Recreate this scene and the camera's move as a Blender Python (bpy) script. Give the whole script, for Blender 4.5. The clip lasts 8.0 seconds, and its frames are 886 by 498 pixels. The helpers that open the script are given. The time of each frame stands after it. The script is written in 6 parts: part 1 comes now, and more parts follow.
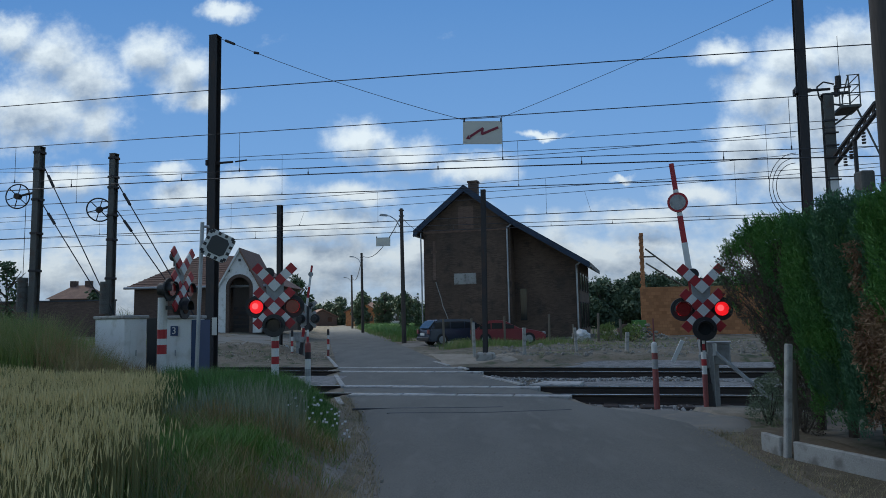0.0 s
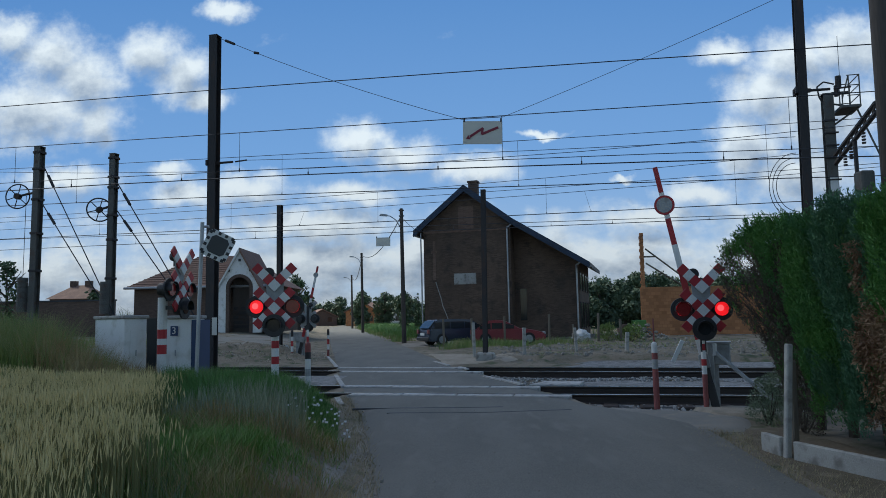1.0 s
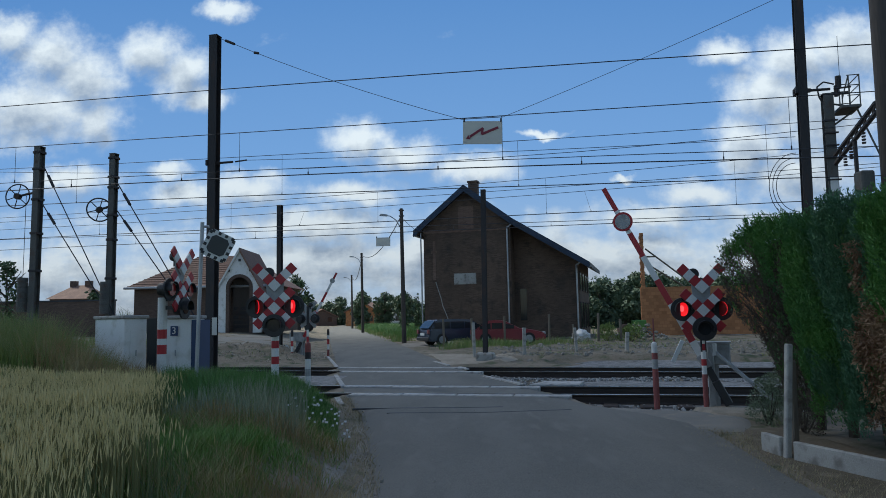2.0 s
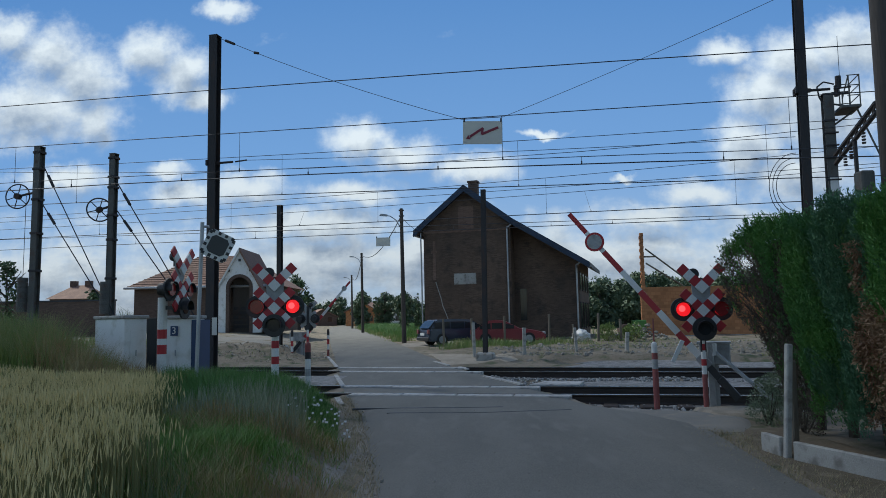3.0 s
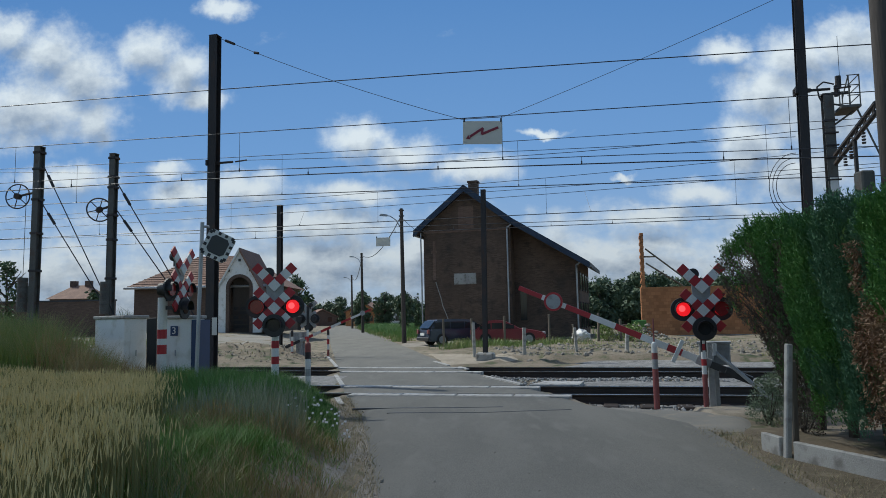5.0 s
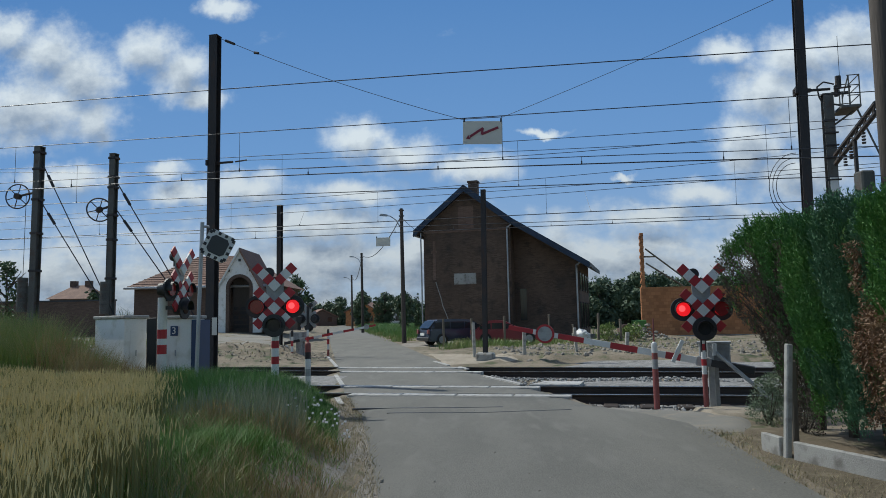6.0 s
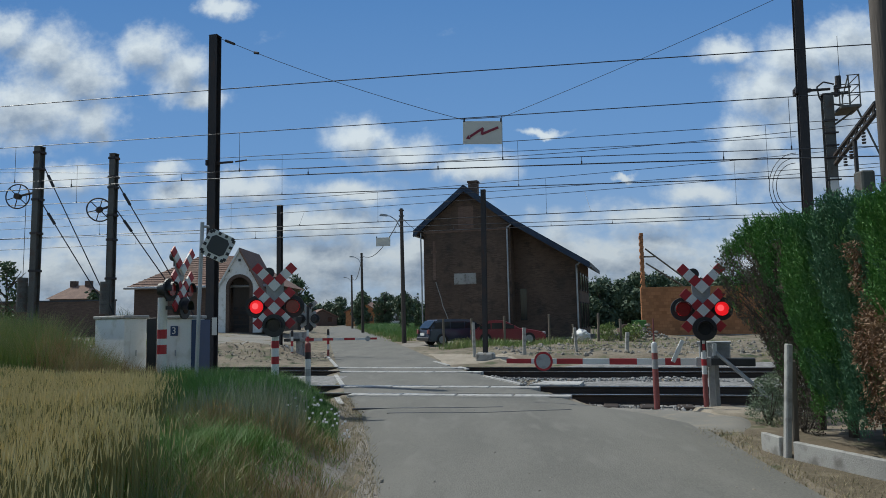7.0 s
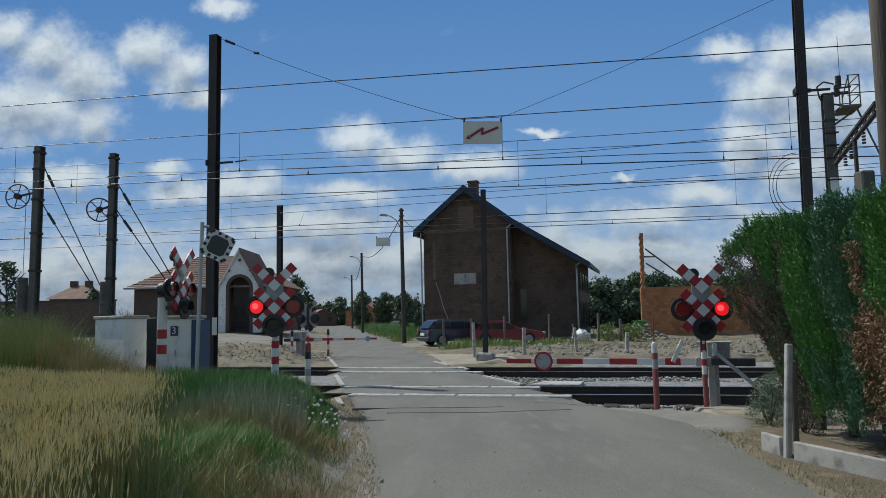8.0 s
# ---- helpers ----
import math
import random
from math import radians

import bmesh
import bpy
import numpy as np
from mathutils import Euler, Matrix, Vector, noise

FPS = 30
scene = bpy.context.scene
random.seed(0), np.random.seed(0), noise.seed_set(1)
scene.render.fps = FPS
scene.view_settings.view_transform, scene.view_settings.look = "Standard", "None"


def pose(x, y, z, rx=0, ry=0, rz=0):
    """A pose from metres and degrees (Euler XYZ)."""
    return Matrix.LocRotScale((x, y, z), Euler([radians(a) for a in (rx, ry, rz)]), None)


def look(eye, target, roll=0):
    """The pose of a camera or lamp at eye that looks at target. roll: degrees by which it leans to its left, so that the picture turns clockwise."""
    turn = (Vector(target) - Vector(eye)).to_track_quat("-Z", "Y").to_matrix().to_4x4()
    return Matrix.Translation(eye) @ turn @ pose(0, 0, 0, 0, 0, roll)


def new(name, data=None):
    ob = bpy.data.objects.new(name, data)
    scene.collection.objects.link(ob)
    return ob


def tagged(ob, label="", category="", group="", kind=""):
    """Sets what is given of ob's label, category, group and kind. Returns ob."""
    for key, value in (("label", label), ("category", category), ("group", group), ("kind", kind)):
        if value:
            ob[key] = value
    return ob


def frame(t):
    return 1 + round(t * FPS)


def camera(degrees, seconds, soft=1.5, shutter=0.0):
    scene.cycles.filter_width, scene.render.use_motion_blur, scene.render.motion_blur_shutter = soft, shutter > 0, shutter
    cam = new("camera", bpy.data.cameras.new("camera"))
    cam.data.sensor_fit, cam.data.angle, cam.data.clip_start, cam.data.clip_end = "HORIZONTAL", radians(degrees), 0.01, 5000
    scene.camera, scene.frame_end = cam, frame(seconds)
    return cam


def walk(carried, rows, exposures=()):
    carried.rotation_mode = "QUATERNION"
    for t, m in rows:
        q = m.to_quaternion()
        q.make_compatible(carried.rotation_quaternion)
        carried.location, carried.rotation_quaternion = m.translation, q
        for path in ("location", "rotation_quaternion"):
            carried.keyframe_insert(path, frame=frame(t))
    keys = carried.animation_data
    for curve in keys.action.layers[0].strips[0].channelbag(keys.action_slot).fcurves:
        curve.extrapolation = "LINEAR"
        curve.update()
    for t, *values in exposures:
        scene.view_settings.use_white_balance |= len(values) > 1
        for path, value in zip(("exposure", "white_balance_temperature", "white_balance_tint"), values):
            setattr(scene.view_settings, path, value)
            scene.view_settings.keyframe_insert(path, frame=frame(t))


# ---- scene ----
# camera on a tripod beside the road, standing still
cam = camera(64.19, 8.0, soft=0.9)
EYE = (0.0, 0.0, 1.45)
VIEW = pose(*EYE, 90 + 5.574, 0, 0) @ pose(0, 0, 0, 0, 0, -1.1)
walk(cam, [(0.0, VIEW), (8.0, VIEW)], exposures=[(0.0, 0.05, 6250, 4), (2.0, 0.05, 6250, 4), (4.5, -0.06, 6250, 4), (6.5, -0.19, 6250, 4), (8.0, -0.23, 6250, 4)])

# ---- world and sun: high sun, ahead of the camera to the left ----
SUN_TO = Vector((-0.62, 0.42, 0.95)).normalized()
world = bpy.data.worlds.new("sky")
scene.world = world
world.use_nodes = True
wt = world.node_tree
sky = wt.nodes.new("ShaderNodeTexSky")
sky.sky_type = "NISHITA"
sky.sun_disc = False
sky.sun_elevation = math.asin(SUN_TO.z)
sky.sun_rotation = math.atan2(SUN_TO.x, SUN_TO.y)
wt.links.new(sky.outputs[0], wt.nodes["Background"].inputs[0])
wt.nodes["Background"].inputs[1].default_value = 0.125
sun = new("sun", bpy.data.lights.new("sun", "SUN"))
sun.data.energy, sun.data.angle, sun.data.color = 3.8, radians(0.6), (1.0, 0.95, 0.87)
sun.matrix_basis = look(SUN_TO * 50, (0, 0, 0))


# ---- materials ----
def mat(name, a, b=None, rough=0.8, metal=0.0, scale=8.0, fine=60.0, bump=0.15, wear=0.5, dirt=None, stretch=(1, 1, 1)):
    """Two colours mixed by coarse and fine noise, with relief; each object shifts a little."""
    m = bpy.data.materials.new(name)
    m.use_nodes = True
    nt = m.node_tree
    p = nt.nodes["Principled BSDF"]
    p.inputs["Roughness"].default_value, p.inputs["Metallic"].default_value = rough, metal
    b = b or tuple(c * 0.7 for c in a)
    tc = nt.nodes.new("ShaderNodeTexCoord")
    mp = nt.nodes.new("ShaderNodeMapping")
    mp.inputs["Scale"].default_value = stretch
    nt.links.new(tc.outputs["Object"], mp.inputs["Vector"])
    n1, n2 = nt.nodes.new("ShaderNodeTexNoise"), nt.nodes.new("ShaderNodeTexNoise")
    n1.inputs["Scale"].default_value, n1.inputs["Detail"].default_value = scale / 8, 6
    n2.inputs["Scale"].default_value, n2.inputs["Detail"].default_value = fine, 3
    for n in (n1, n2):
        nt.links.new(mp.outputs[0], n.inputs["Vector"])
    ad = nt.nodes.new("ShaderNodeMath")
    ad.operation = "MULTIPLY_ADD"
    nt.links.new(n2.outputs[0], ad.inputs[0])
    ad.inputs[1].default_value = wear
    nt.links.new(n1.outputs[0], ad.inputs[2])
    mr = nt.nodes.new("ShaderNodeMapRange")
    nt.links.new(ad.outputs[0], mr.inputs[0])
    mr.inputs[1].default_value, mr.inputs[2].default_value = 0.38 + wear * 0.4, 0.62 + wear * 0.6
    mx = nt.nodes.new("ShaderNodeMix")
    mx.data_type = "RGBA"
    nt.links.new(mr.outputs[0], mx.inputs[0])
    mx.inputs[6].default_value, mx.inputs[7].default_value = (*a, 1), (*b, 1)
    out = mx.outputs[2]
    if dirt:
        n3 = nt.nodes.new("ShaderNodeTexNoise")
        n3.inputs["Scale"].default_value, n3.inputs["Detail"].default_value = scale / 2, 8
        nt.links.new(mp.outputs[0], n3.inputs["Vector"])
        r3 = nt.nodes.new("ShaderNodeMapRange")
        r3.inputs[1].default_value, r3.inputs[2].default_value = 0.52, 0.68
        nt.links.new(n3.outputs[0], r3.inputs[0])
        m3 = nt.nodes.new("ShaderNodeMix")
        m3.data_type = "RGBA"
        nt.links.new(r3.outputs[0], m3.inputs[0])
        nt.links.new(out, m3.inputs[6])
        m3.inputs[7].default_value = (*dirt, 1)
        out = m3.outputs[2]
    nt.links.new(out, p.inputs["Base Color"])
    if bump:
        bu = nt.nodes.new("ShaderNodeBump")
        bu.inputs["Strength"].default_value, bu.inputs["Distance"].default_value = bump, 0.02
        nt.links.new(n2.outputs[0], bu.inputs["Height"])
        nt.links.new(bu.outputs[0], p.inputs["Normal"])
    return m


def leafy(name, a, b, c=None, rough=0.6, size=0.6, mid=0.5):
    """Foliage: two or three greens by patch and by piece."""
    m = bpy.data.materials.new(name)
    m.use_nodes = True
    nt = m.node_tree
    p = nt.nodes["Principled BSDF"]
    p.inputs["Roughness"].default_value = rough
    g = nt.nodes.new("ShaderNodeNewGeometry")
    tc = nt.nodes.new("ShaderNodeTexCoord")
    mx = nt.nodes.new("ShaderNodeMix")
    mx.data_type = "RGBA"
    nt.links.new(g.outputs["Random Per Island"], mx.inputs[0])
    mx.inputs[6].default_value, mx.inputs[7].default_value = (*a, 1), (*b, 1)
    out = mx.outputs[2]
    if c:
        n = nt.nodes.new("ShaderNodeTexNoise")
        n.inputs["Scale"].default_value, n.inputs["Detail"].default_value = size, 4
        nt.links.new(tc.outputs["Object"], n.inputs["Vector"])
        r = nt.nodes.new("ShaderNodeMapRange")
        r.inputs[1].default_value, r.inputs[2].default_value = mid - 0.05, mid + 0.12
        nt.links.new(n.outputs[0], r.inputs[0])
        m2 = nt.nodes.new("ShaderNodeMix")
        m2.data_type = "RGBA"
        nt.links.new(r.outputs[0], m2.inputs[0])
        nt.links.new(out, m2.inputs[6])
        m2.inputs[7].default_value = (*c, 1)
        out = m2.outputs[2]
    nt.links.new(out, p.inputs["Base Color"])
    return m


def bricky(name, a, b, mortar, width, height, joint=0.012, dirt=None, rough=0.9):
    """Brick courses on x and z of the object, with soot and repairs."""
    m = mat(name, a, b, rough=rough, scale=3, fine=25, dirt=dirt)
    nt = m.node_tree
    p = nt.nodes["Principled BSDF"]
    old = p.inputs["Base Color"].links[0].from_socket
    tc = nt.nodes.new("ShaderNodeTexCoord")
    sp, cb = nt.nodes.new("ShaderNodeSeparateXYZ"), nt.nodes.new("ShaderNodeCombineXYZ")
    ad = nt.nodes.new("ShaderNodeMath")
    nt.links.new(tc.outputs["Object"], sp.inputs[0])
    nt.links.new(sp.outputs[0], ad.inputs[0])
    nt.links.new(sp.outputs[1], ad.inputs[1])
    nt.links.new(ad.outputs[0], cb.inputs[0])
    nt.links.new(sp.outputs[2], cb.inputs[1])
    br = nt.nodes.new("ShaderNodeTexBrick")
    br.inputs["Scale"].default_value = 1.0
    br.inputs["Brick Width"].default_value, br.inputs["Row Height"].default_value = width, height
    br.inputs["Mortar Size"].default_value = joint
    br.inputs["Color1"].default_value, br.inputs["Color2"].default_value = (1, 1, 1, 1), (0.62, 0.6, 0.6, 1)
    br.inputs["Mortar"].default_value = (*mortar, 1)
    nt.links.new(cb.outputs[0], br.inputs["Vector"])
    mx = nt.nodes.new("ShaderNodeMix")
    mx.data_type, mx.blend_type = "RGBA", "MULTIPLY"
    mx.inputs[0].default_value = 1.0
    nt.links.new(old, mx.inputs[6])
    nt.links.new(br.outputs["Color"], mx.inputs[7])
    nt.links.new(mx.outputs[2], p.inputs["Base Color"])
    return m


def glow(name, colour, strength):
    m = bpy.data.materials.new(name)
    m.use_nodes = True
    p = m.node_tree.nodes["Principled BSDF"]
    p.inputs["Base Color"].default_value = (*colour, 1)
    p.inputs["Emission Color"].default_value = (*colour, 1)
    p.inputs["Emission Strength"].default_value = strength
    p.inputs["Roughness"].default_value = 0.3
    return m


M = {
    "asphalt": mat("asphalt", (0.19, 0.182, 0.158), (0.13, 0.126, 0.11), rough=0.95, scale=9, fine=85, bump=0.22, wear=0.9, dirt=(0.187, 0.18, 0.158), stretch=(1, 0.3, 1)),
    "soil": mat("soil", (0.25, 0.205, 0.15), (0.145, 0.12, 0.08), rough=0.95, scale=5, fine=18, bump=0.8, dirt=(0.06, 0.08, 0.03)),
    "dark_soil": mat("dark_soil", (0.16, 0.125, 0.085), (0.1, 0.082, 0.05), rough=0.95, scale=6, fine=22, bump=0.9, dirt=(0.2, 0.165, 0.11)),
    "sand": mat("sand", (0.4, 0.345, 0.27), (0.3, 0.255, 0.195), rough=0.95, scale=8, fine=45, bump=0.6, dirt=(0.24, 0.21, 0.16)),
    "gravel": mat("gravel", (0.33, 0.3, 0.26), (0.2, 0.18, 0.15), rough=0.95, scale=14, fine=40, bump=1.0),
    "ballast": mat("ballast", (0.32, 0.31, 0.295), (0.15, 0.145, 0.14), rough=0.95, scale=30, fine=25, bump=1.0, wear=1.0),
    "stone": leafy("ballast_stone", (0.42, 0.41, 0.39), (0.17, 0.165, 0.16), rough=0.9),
    "rail_side": mat("rail_side", (0.05, 0.035, 0.028), (0.03, 0.024, 0.02), rough=0.8, scale=20, fine=80),
    "rail_head": mat("rail_head", (0.6, 0.58, 0.55), (0.45, 0.43, 0.4), rough=0.22, metal=0.9, scale=20),
    "concrete": mat("concrete", (0.42, 0.41, 0.38), (0.3, 0.29, 0.27), rough=0.9, scale=12, fine=70, bump=0.3, dirt=(0.2, 0.19, 0.17)),
    "panel": mat("crossing_panel", (0.5, 0.49, 0.47), (0.36, 0.35, 0.33), rough=0.85, scale=16, fine=70, bump=0.3, dirt=(0.22, 0.21, 0.2)),
    "white": mat("white_paint", (0.72, 0.72, 0.7), (0.6, 0.6, 0.58), rough=0.5, scale=20, fine=50, bump=0.05),
    "white_wall": mat("white_wall", (0.84, 0.84, 0.82), (0.76, 0.76, 0.74), rough=0.8, scale=8, fine=40, bump=0.1, dirt=(0.64, 0.63, 0.58)),
    "red": mat("red_paint", (0.42, 0.022, 0.03), (0.32, 0.02, 0.026), rough=0.5, scale=20, fine=50, bump=0.05),
    "old_red": mat("faded_red_paint", (0.3, 0.085, 0.08), (0.21, 0.065, 0.06), rough=0.7, scale=20, fine=50, bump=0.1),
    "black": mat("black_metal", (0.018, 0.018, 0.02), (0.03, 0.03, 0.032), rough=0.5, scale=20),
    "mast": mat("mast_steel", (0.05, 0.045, 0.045), (0.03, 0.028, 0.03), rough=0.7, metal=0.2, scale=10, fine=40, dirt=(0.07, 0.045, 0.035), stretch=(1, 1, 0.3)),
    "grey_mast": mat("weathered_steel", (0.13, 0.13, 0.12), (0.085, 0.085, 0.08), rough=0.7, metal=0.2, scale=10, fine=40, dirt=(0.1, 0.075, 0.06)),
    "zinc": mat("galvanised", (0.42, 0.44, 0.46), (0.32, 0.33, 0.35), rough=0.45, metal=0.5, scale=20, fine=60, bump=0.05),
    "wire": mat("wire", (0.045, 0.045, 0.05), (0.03, 0.03, 0.035), rough=0.5, metal=0.4, bump=0),
    "wood": mat("weathered_wood", (0.2, 0.17, 0.13), (0.12, 0.1, 0.08), rough=0.9, scale=12, fine=40, bump=0.5, stretch=(1, 1, 0.12)),
    "pole_wood": mat("pole_wood", (0.085, 0.07, 0.06), (0.05, 0.042, 0.036), rough=0.9, scale=12, fine=40, bump=0.5, stretch=(1, 1, 0.12)),
    "brick": bricky("house_brick", (0.158, 0.108, 0.078), (0.1, 0.07, 0.053), (0.95, 0.92, 0.88), 0.22, 0.065, 0.01, dirt=(0.075, 0.056, 0.045)),
    "orange_brick": bricky("hollow_brick", (0.56, 0.255, 0.115), (0.46, 0.205, 0.09), (0.74, 0.7, 0.66), 0.3, 0.2, 0.015),
    "wall_brick": bricky("wall_brick", (0.17, 0.115, 0.09), (0.12, 0.085, 0.07), (0.8, 0.78, 0.75), 0.22, 0.07, 0.012),
    "repair": bricky("repair_brick", (0.235, 0.16, 0.125), (0.17, 0.11, 0.085), (0.95, 0.9, 0.85), 0.22, 0.065, 0.01),
    "slate": mat("slate", (0.05, 0.055, 0.065), (0.035, 0.038, 0.045), rough=0.6, scale=20, fine=30),
    "blue_trim": mat("blue_fascia", (0.02, 0.042, 0.085), (0.015, 0.03, 0.06), rough=0.6, scale=10),
    "tile": mat("roof_tile", (0.25, 0.15, 0.11), (0.18, 0.105, 0.08), rough=0.85, scale=16, fine=30, dirt=(0.16, 0.1, 0.08)),
    "glass": mat("dark_glass", (0.02, 0.024, 0.028), (0.03, 0.034, 0.04), rough=0.08, bump=0),
    # dark base colour stands in for the dark reflection in the mirror
    "mirror": mat("dark_view_mirror", (0.03, 0.034, 0.036), (0.02, 0.022, 0.024), rough=0.42, bump=0),
    "dirty_asphalt": mat("dusty_asphalt", (0.25, 0.235, 0.205), (0.185, 0.178, 0.158), rough=0.95, scale=10, fine=70, bump=0.3, wear=0.9, dirt=(0.28, 0.25, 0.2)),
    "plate": mat("sign_plate", (0.7, 0.68, 0.6), (0.62, 0.6, 0.54), rough=0.5, scale=10, bump=0.02),
    "arrow": mat("arrow_red", (0.26, 0.018, 0.045), (0.2, 0.014, 0.035), rough=0.5, bump=0),
    "lamp_on": glow("lit_red_lens", (1.0, 0.012, 0.02), 0.75),
    "lamp_core": glow("lit_red_core", (1.0, 0.1, 0.11), 1.1),
    # red lens colour, raised to hold the faint afterglow of the filament
    "lamp_off": mat("unlit_red_lens", (0.3, 0.03, 0.03), (0.2, 0.02, 0.022), rough=0.15, bump=0),
    "grey_paint": mat("grey_paint", (0.36, 0.37, 0.37), (0.29, 0.3, 0.3), rough=0.6, scale=14, fine=40, bump=0.05, dirt=(0.24, 0.24, 0.23)),
    "blue_paint": mat("blue_paint", (0.03, 0.06, 0.15), (0.025, 0.05, 0.12), rough=0.5, bump=0.05),
    "car_blue": mat("car_paint_blue", (0.07, 0.085, 0.12), (0.06, 0.075, 0.11), rough=0.25, metal=0.4, bump=0),
    "car_red": mat("car_paint_red", (0.26, 0.03, 0.04), (0.2, 0.026, 0.036), rough=0.35, metal=0.1, bump=0),
    "tyre": mat("tyre", (0.02, 0.02, 0.02), (0.03, 0.03, 0.03), rough=0.9),
    "bark": mat("bark", (0.1, 0.08, 0.06), (0.06, 0.05, 0.04), rough=0.95, scale=20, fine=30, bump=1.0, stretch=(1, 1, 0.3)),
    "grass": leafy("grass", (0.08, 0.185, 0.018), (0.135, 0.26, 0.036), (0.34, 0.205, 0.06), size=1.3, mid=0.58),
    "lush": leafy("lush_grass", (0.065, 0.17, 0.03), (0.12, 0.25, 0.05), (0.13, 0.2, 0.08), size=1.2, mid=0.56),
    "seed_green": leafy("grey_green_seed_grass", (0.24, 0.27, 0.17), (0.36, 0.37, 0.24), (0.17, 0.21, 0.14), size=1.5),
    "weeds": leafy("weeds", (0.13, 0.21, 0.045), (0.23, 0.3, 0.08), (0.36, 0.31, 0.13), size=0.7, mid=0.55),
    "brown_weeds": leafy("brown_weeds", (0.36, 0.25, 0.11), (0.24, 0.16, 0.07), (0.42, 0.34, 0.17), size=2.0),
    "wheat": leafy("ripe_wheat", (0.74, 0.605, 0.29), (0.58, 0.47, 0.205), (0.44, 0.4, 0.175), size=0.9, mid=0.58),
    "stalk": leafy("wheat_stalk", (0.3, 0.26, 0.1), (0.19, 0.19, 0.075), (0.1, 0.15, 0.055), size=1.1, mid=0.52),
    "blue_green": leafy("blue_green_grass", (0.11, 0.17, 0.1), (0.19, 0.24, 0.15), (0.24, 0.24, 0.11), size=1.6, mid=0.55),
    "twig": leafy("dry_twig", (0.13, 0.105, 0.08), (0.08, 0.065, 0.05), rough=0.9),
    "dry": leafy("dry_grass", (0.4, 0.34, 0.21), (0.29, 0.245, 0.14), rough=0.9),
    "hedge": leafy("hedge_leaf", (0.05, 0.16, 0.026), (0.11, 0.25, 0.048), (0.055, 0.15, 0.06), size=1.1, mid=0.58),
    "hedge_blue": leafy("blue_hedge_leaf", (0.045, 0.13, 0.062), (0.095, 0.2, 0.105), (0.06, 0.15, 0.055), size=1.6, mid=0.56),
    "hedge_dead": leafy("dead_hedge_leaf", (0.25, 0.14, 0.075), (0.15, 0.085, 0.05), (0.36, 0.24, 0.14), size=4),
    "tree": leafy("tree_leaf", (0.05, 0.095, 0.035), (0.085, 0.13, 0.05), (0.04, 0.075, 0.035), size=0.3),
    # tree green lightened, with the haze of distance put into the colour
    "hazy_tree": leafy("hazy_tree_leaf", (0.06, 0.1, 0.05), (0.1, 0.145, 0.075), (0.05, 0.085, 0.05), size=0.25),
    "crop": leafy("crop_leaf", (0.11, 0.24, 0.045), (0.17, 0.3, 0.08), (0.09, 0.2, 0.05), size=0.3),
}


# ---- building helpers ----
def part(name, bm, material, parent=None, label="", smooth=False):
    me = bpy.data.meshes.new(name)
    bm.to_mesh(me)
    bm.free()
    me.materials.append(M[material] if isinstance(material, str) else material)
    if smooth:
        for p in me.polygons:
            p.use_smooth = True
    ob = new(name, me)
    if parent:
        ob.parent = parent
    if label:
        ob["label"] = label
    return ob


def thing(name, m, label, category, group="", kind=""):
    ob = new(name)
    ob.matrix_basis = m
    return tagged(ob, label, category, group, kind)


def box(bm, lo, hi, m=None, bevel=0.0):
    lo, hi = Vector(lo), Vector(hi)
    t = Matrix.Translation((lo + hi) / 2) @ Matrix.Diagonal((*(hi - lo), 1))
    r = bmesh.ops.create_cube(bm, size=1, matrix=(m or Matrix()) @ t)
    if bevel:
        es = list({e for v in r["verts"] for e in v.link_edges})
        bmesh.ops.bevel(bm, geom=es, offset=bevel, segments=1, affect="EDGES")
    return bm


def tube(bm, a, b, r0, r1=None, n=8):
    a, b = Vector(a), Vector(b)
    d = b - a
    m = Matrix.Translation((a + b) / 2) @ d.to_track_quat("Z", "Y").to_matrix().to_4x4()
    bmesh.ops.create_cone(bm, cap_ends=True, segments=n, radius1=r0, radius2=r0 if r1 is None else r1, depth=d.length, matrix=m)
    return bm


def disc(bm, c, r, depth, n=24, axis="Y"):
    a, b = Vector(c), Vector(c)
    k = "XYZ".index(axis)
    a[k] -= depth / 2
    b[k] += depth / 2
    return tube(bm, a, b, r, r, n)


def prism(bm, pts, lo, hi, axis="Y"):
    """Extrude an outline (x, z) along y, or (x, y) along z."""
    f = (lambda p, d: (p[0], d, p[1])) if axis == "Y" else (lambda p, d: (p[0], p[1], d)) if axis == "Z" else (lambda p, d: (d, p[0], p[1]))
    a = [bm.verts.new(f(p, lo)) for p in pts]
    b = [bm.verts.new(f(p, hi)) for p in pts]
    bm.faces.new(a)
    bm.faces.new(b[::-1])
    for i in range(len(pts)):
        j = (i + 1) % len(pts)
        bm.faces.new((a[i], b[i], b[j], a[j]))
    bmesh.ops.recalc_face_normals(bm, faces=bm.faces[:])
    return bm


def B():
    return bmesh.new()


def raw(name, verts, faces, material, parent=None):
    me = bpy.data.meshes.new(name)
    me.from_pydata([tuple(v) for v in verts], [], [tuple(f) for f in faces])
    me.materials.append(M[material])
    ob = new(name, me)
    if parent:
        ob.parent = parent
    return ob


def smooth01(a, b, v):
    t = min(1.0, max(0.0, (v - a) / (b - a)))
    return t * t * (3 - 2 * t)


